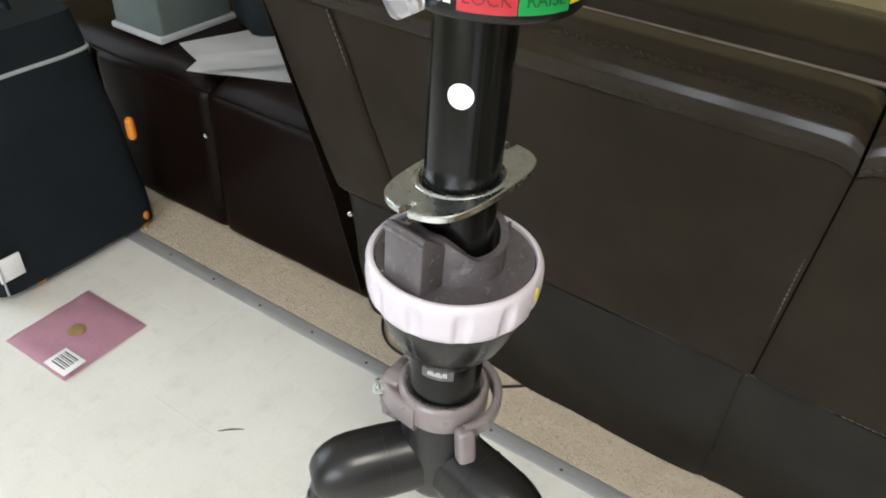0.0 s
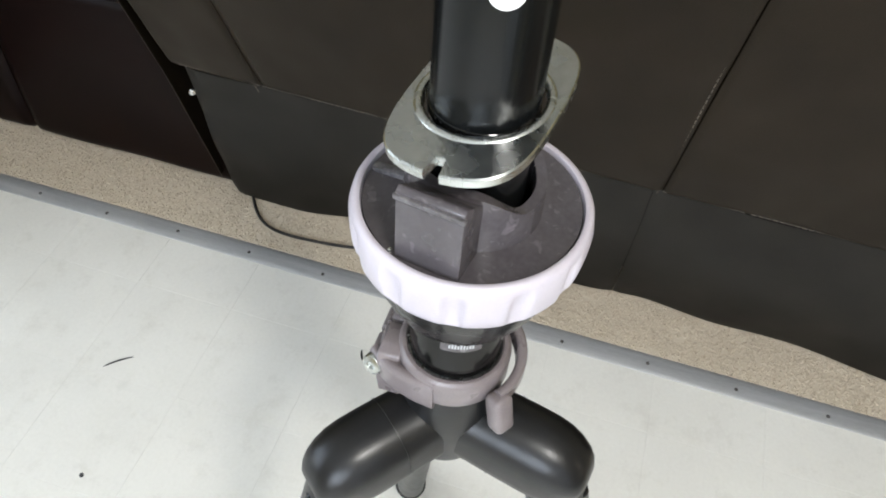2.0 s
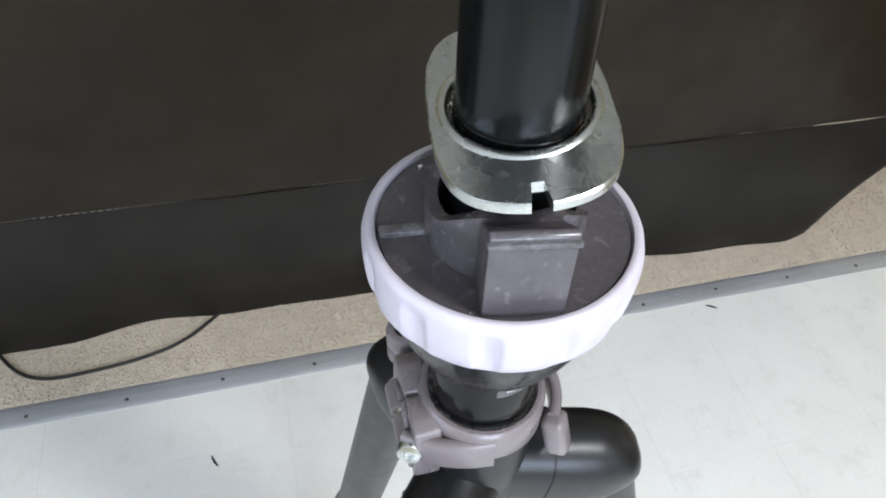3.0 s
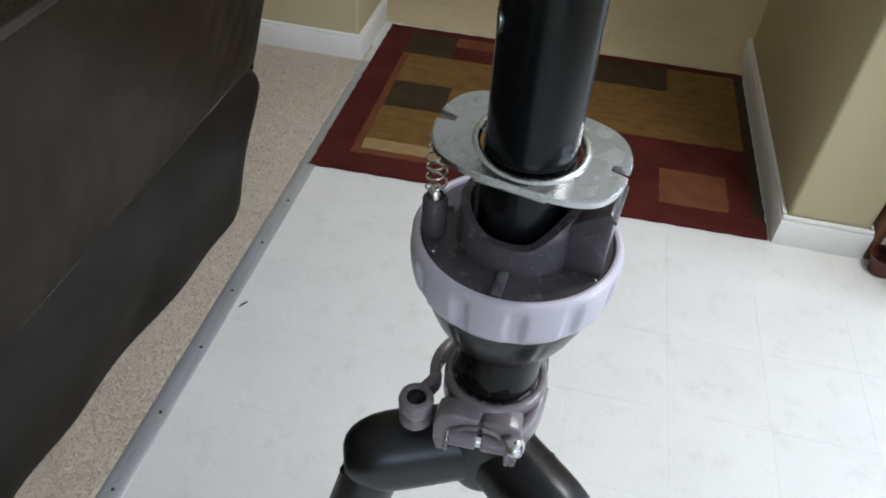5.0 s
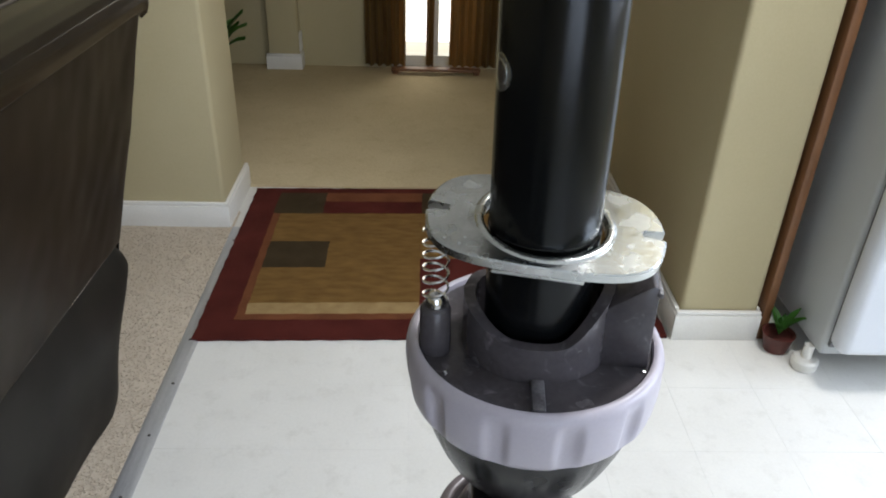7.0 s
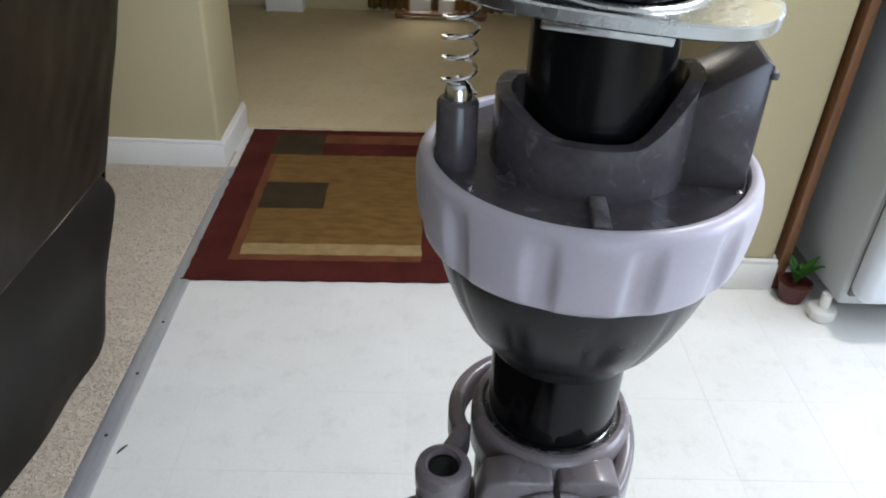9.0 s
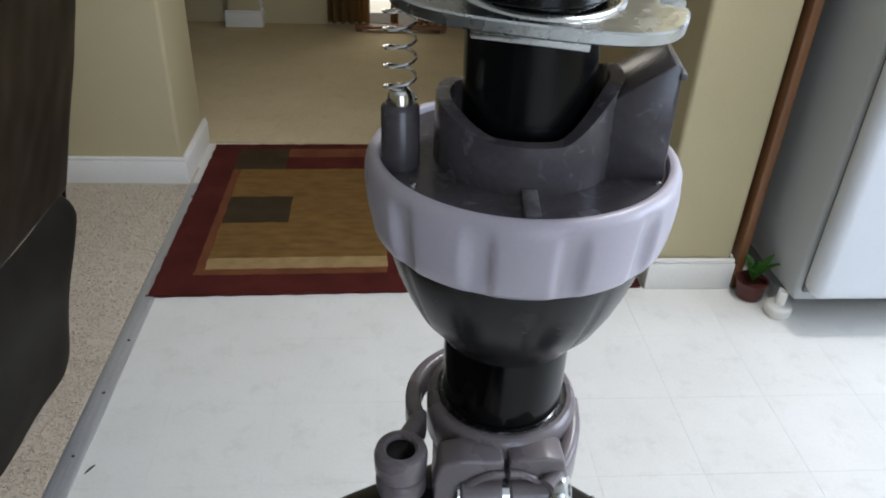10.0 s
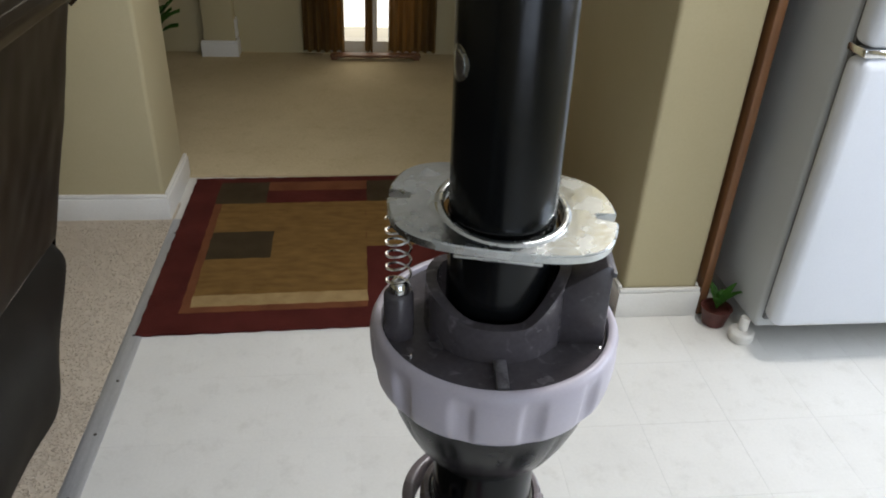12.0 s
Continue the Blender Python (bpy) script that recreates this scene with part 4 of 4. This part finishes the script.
# pivot and lever
KX, KY = -.0440, -.0295
kb = lathe([(.0001, 0.8095), (.0090, 0.8095), (.0102, 0.8110), (.0104, 0.8170), (.0096, 0.8190), (.0088, 0.8197), (.0096, 0.8205), (.0106, 0.8225), (.0108, 0.8300), (.0100, 0.8325), (.0085, 0.8335), (.0068, 0.8335), (.0062, 0.8315), (.0001, 0.8313)], 40)
kb.transform(pose(KX, KY, 0))
piv = part("pivot", kb, M_clamp, clamp)
kc = lathe([(.0001, 0.8319), (.0050, 0.8319), (.0058, 0.8315), (.0060, 0.8305)], 28)
kc.transform(pose(KX, KY, 0))
part("pivot_pin", kc, M_bell, piv, "dark pin end")
arc = [Vector((KX + .001, KY + .006, .8255))] + [polar(az, .0375 + .0015 * math.sin((205 - az) * .02), .8255 - .003 * (205 - az) / 155) for az in range(196, 52, -4)]
part("lever", sweep(smooth_line(arc, 3), lambda t: rrect(.0068 - .001 * t, .0150 - .002 * t, .0025)), M_clamp, clamp, "curved cam lever")
tb = rbox(-.0060, .0060, -.0065, .0065, -.0150, .0120, .0035, 3)
tb.transform(Matrix.Translation(polar(56, .0410, .8150)) @ Matrix.Rotation(radians(56), 4, "Z") @ Matrix.Rotation(radians(-14), 4, "Y"))
part("lever_tab", tb, M_clamp, clamp)

# maker's label on the lower tube, unreadable print as bars
part("label_band", grid(lambda u, v: polar(-6 + 50 * u, .0257, .8610 + .0085 * v), 16, 2), M_cup, stand, "small grey label")
for i in range(9):
    part("print_bar", grid(lambda u, v, i=i: polar(4 + 3.4 * i + 2.2 * u, .02595, .8640 + (.0042 if i % 3 else .0030) * v), 3, 2), M_piping, stand)

# hub and three legs
hub = part("hub", lathe([(.0255, .815), (.0284, .8150), (.0292, .8120), (.0292, .770), (.0280, .742), (.0240, .732), (.0001, .732)], 72), M_hub, stand, "matt black hub")
for az in (80, 200, 320):
    def q(r, z, az=az):
        return polar(az, r, z)
    radii = [0.0, .012, .026, .040, .054, .066, .074, .081, .087, .092, .0955, .0975]

    def blob(t, radii=radii):
        r = radii[round(t * (len(radii) - 1))]
        k = 1 - .04 * math.exp(-((r - .03) / .01) ** 2) if r < .066 else math.sqrt(max(.004, 1 - ((r - .066) / .0318) ** 2))
        return rrect(.0465 * (.35 + .65 * k), .0590 * k, .0225 * k, 6)
    sh = part("shoulder", sweep([q(r * .975, .7625 - .085 * r - 5.0 * max(0, r - .06) ** 2) for r in radii], blob), M_hub, stand, "bulky black leg joint", 60)
    part("seam_ring", sweep([q(.0400, .7592), q(.0409, .7591)], rrect(.0471, .0596, .0228, 6)), M_hub, sh)
    part("pivot_bolt", capsule([q(.0910, .738), q(.0960, .737)], [.0060, .0050], 16, 3), M_bell, sh)
    down = 1 - (LEAN @ q(.2680, 1)).z          # lets each leg reach the floor in spite of the lean
    leg_path = [q(.0760, .745), q(.2680, .012 + down)]
    leg = part("leg", sweep(leg_path, circle(.0205, 28), up=Vector((0.01, 0.02, 1))), M_hub, stand, "straight black leg tube")
    part("rubber_foot", capsule([q(.2650, .034 + down), q(.2690, .0230 + down)], [.0245, .0225], 20, 5), M_rubber, leg)
    part("leg_collar", sweep([q(.1686, .390), q(.1772, .357)], circle(.0245, 28), up=Vector((0.01, 0.02, 1))), M_clamp, leg)

# head with coloured lock stickers and a clear knob
HC = Vector((-.004, .006, -.003))
HR = .0450


def hpatch(az0, az1, z0, z1, r=HR + .0004, n=14):
    bm = grid(lambda u, v: polar(az0 + (az1 - az0) * u, r, z0 + (z1 - z0) * v) + HC, n, 4)
    bmesh.ops.solidify(bm, geom=bm.faces[:], thickness=0.0003)
    return bm


hb = lathe([(.0223, 1.112), (.038, 1.1105), (.0435, 1.1110), (.0448, 1.1125), (HR, 1.115), (HR, 1.20), (.040, 1.215), (.024, 1.22), (.0223, 1.22)], 96)
hb.transform(Matrix.Translation(HC))
head = part("head", hb, M_bell, stand, "black lock head with coloured stickers")
part("sticker", hpatch(9, 43.5, 1.1155, 1.142), M_red, head, "red lock sticker")
part("sticker", hpatch(44, 79, 1.1155, 1.142), M_green, head, "green unlock sticker")
part("sticker", hpatch(79.5, 104, 1.118, 1.142), M_yellow, head, "yellow sticker")
for k, (za, zb) in enumerate(((1.1160, 1.1190), (1.1210, 1.1240), (1.1260, 1.1290))):
    part("sticker", hpatch(-112, -66, za, zb), M_yellow, head, "yellow warning bar")


def curved_text(body, az, z, size, material, parent, label):
    cu = bpy.data.curves.new("lettering", "FONT")
    cu.body, cu.size, cu.align_x, cu.extrude = body, size, "CENTER", 0.0002
    tmp = new("lettering_tmp", cu)
    me = bpy.data.meshes.new_from_object(tmp)
    bpy.data.objects.remove(tmp)
    r = HR + .0011
    for v in me.vertices:
        a = radians(az) + v.co.x / r
        p = Vector(((r + v.co.z) * math.cos(a), (r + v.co.z) * math.sin(a), z + v.co.y)) + HC
        v.co = p
    me.materials.append(material)
    ob = new("lettering", me)
    ob.parent = parent
    tagged(ob, label=label)


curved_text("LOCK", 26, 1.1195, .0085, M_dkred, head, "dark red lettering")
curved_text("RAISE", 61, 1.1195, .0085, M_dkgreen, head, "dark green lettering")
for i in range(4):
    part("print_bar", hpatch(-19 + 6.5 * i, -14 + 6.5 * i, 1.1180, 1.1265, HR + .0008, 3), M_white, head)
kn = lathe([(.0001, .012), (.006, .0118), (.0085, .009), (.0092, .0), (.0085, -.009), (.006, -.0118), (.0001, -.012)], 10, fn=lambda th, r, z: (r * (1 + .12 * math.cos(5 * th)), z))
kn.transform(Matrix.Translation(Vector((.0455, -.014, 1.1165))) @ Matrix.Rotation(radians(30), 4, "X"))
part("clear_knob", kn, M_clear, head, "clear crumpled plastic knob")
part("knob_stem", sweep([(.034, -.006, 1.1165), (.044, -.013, 1.1165)], circle(.003, 10)), M_chrome, head)

# ---- carpet pile beside the strip: short leaning tufts ----
rnd = np.random.default_rng(3)
cnt = 36000
share = np.arange(cnt) < 25000
tx = np.where(share, rnd.uniform(-.85, -.632, cnt), rnd.uniform(-1.16, -.632, cnt))
ty = np.where(share, rnd.uniform(-1.45, 1.0, cnt), rnd.uniform(0.98, 1.784, cnt))
th, hh, ww = rnd.uniform(0, 6.283, cnt), rnd.uniform(.0018, .0036, cnt), rnd.uniform(.0016, .0028, cnt)
lean_x, lean_y = rnd.normal(0, .0025, cnt), rnd.normal(0, .0025, cnt)
verts = np.zeros((cnt, 7, 3))
for k in range(3):
    a = th + k * 2.0944
    verts[:, k] = np.stack([tx + ww * np.cos(a), ty + ww * np.sin(a), np.full(cnt, .002)], 1)
    verts[:, 3 + k] = np.stack([tx + lean_x * .6 + ww * 1.05 * np.cos(a + .5), ty + lean_y * .6 + ww * 1.05 * np.sin(a + .5), .0036 + hh * .62], 1)
verts[:, 6] = np.stack([tx + lean_x, ty + lean_y, .0036 + hh], 1)
faces = []
for c in range(cnt):
    o = 7 * c
    for k in range(3):
        q2 = (k + 1) % 3
        faces.append((o + k, o + q2, o + 3 + q2, o + 3 + k))
        faces.append((o + 3 + k, o + 3 + q2, o + 6))
pile_me = bpy.data.meshes.new("carpet_pile")
pile_me.from_pydata(verts.reshape(-1, 3).tolist(), [], faces)
pile_me.materials.append(M_carpet)
pile = new("carpet_pile", pile_me)
pile.parent = CARPET
tagged(pile, label="short looped beige pile", kind="stuff")

# ---- vinyl tiles, laid last ----
TILE, X0, Y0 = 0.2, -0.47, 0.06


def tile_mesh(w, h):
    bm = rbox(0.0001, w - .0001, 0.0001, h - .0001, -.010, 0.0, 0.0)
    top = [e for e in bm.edges if all(v.co.z > -.001 for v in e.verts)]
    bmesh.ops.bevel(bm, geom=top, offset=.00025, segments=1, affect="EDGES")
    return mesh("tile", bm, M_vinyl)


FLOOR = bpy.data.objects["floor"]
full = tile_mesh(TILE, TILE)
edge = tile_mesh(X0 + .593, TILE)
far = bmesh.new()
for i in range(-1, 16):
    for j in range(-17, 11):
        x, y = X0 + TILE * i, Y0 + TILE * j
        near = -1 <= i <= 8 and -9 <= j <= 10
        if near:
            t = new("tile", edge if i < 0 else full)
            t.parent = FLOOR
            t.location = (-.593 if i < 0 else x, y, 0)
        else:
            w0 = -.593 if i < 0 else x
            b = [far.verts.new(p) for p in ((w0 + .0005, y + .0005, 0), (x + TILE - .0005, y + .0005, 0), (x + TILE - .0005, y + TILE - .0005, 0), (w0 + .0005, y + TILE - .0005, 0))]
            lo = [far.verts.new(v.co - Vector((0, 0, .01))) for v in b]
            far.faces.new(b)
            for k in range(4):
                far.faces.new((b[k], lo[k], lo[(k + 1) % 4], b[(k + 1) % 4]))
rest = part("tiles", far, M_vinyl, FLOOR)
tagged(rest, kind="stuff")
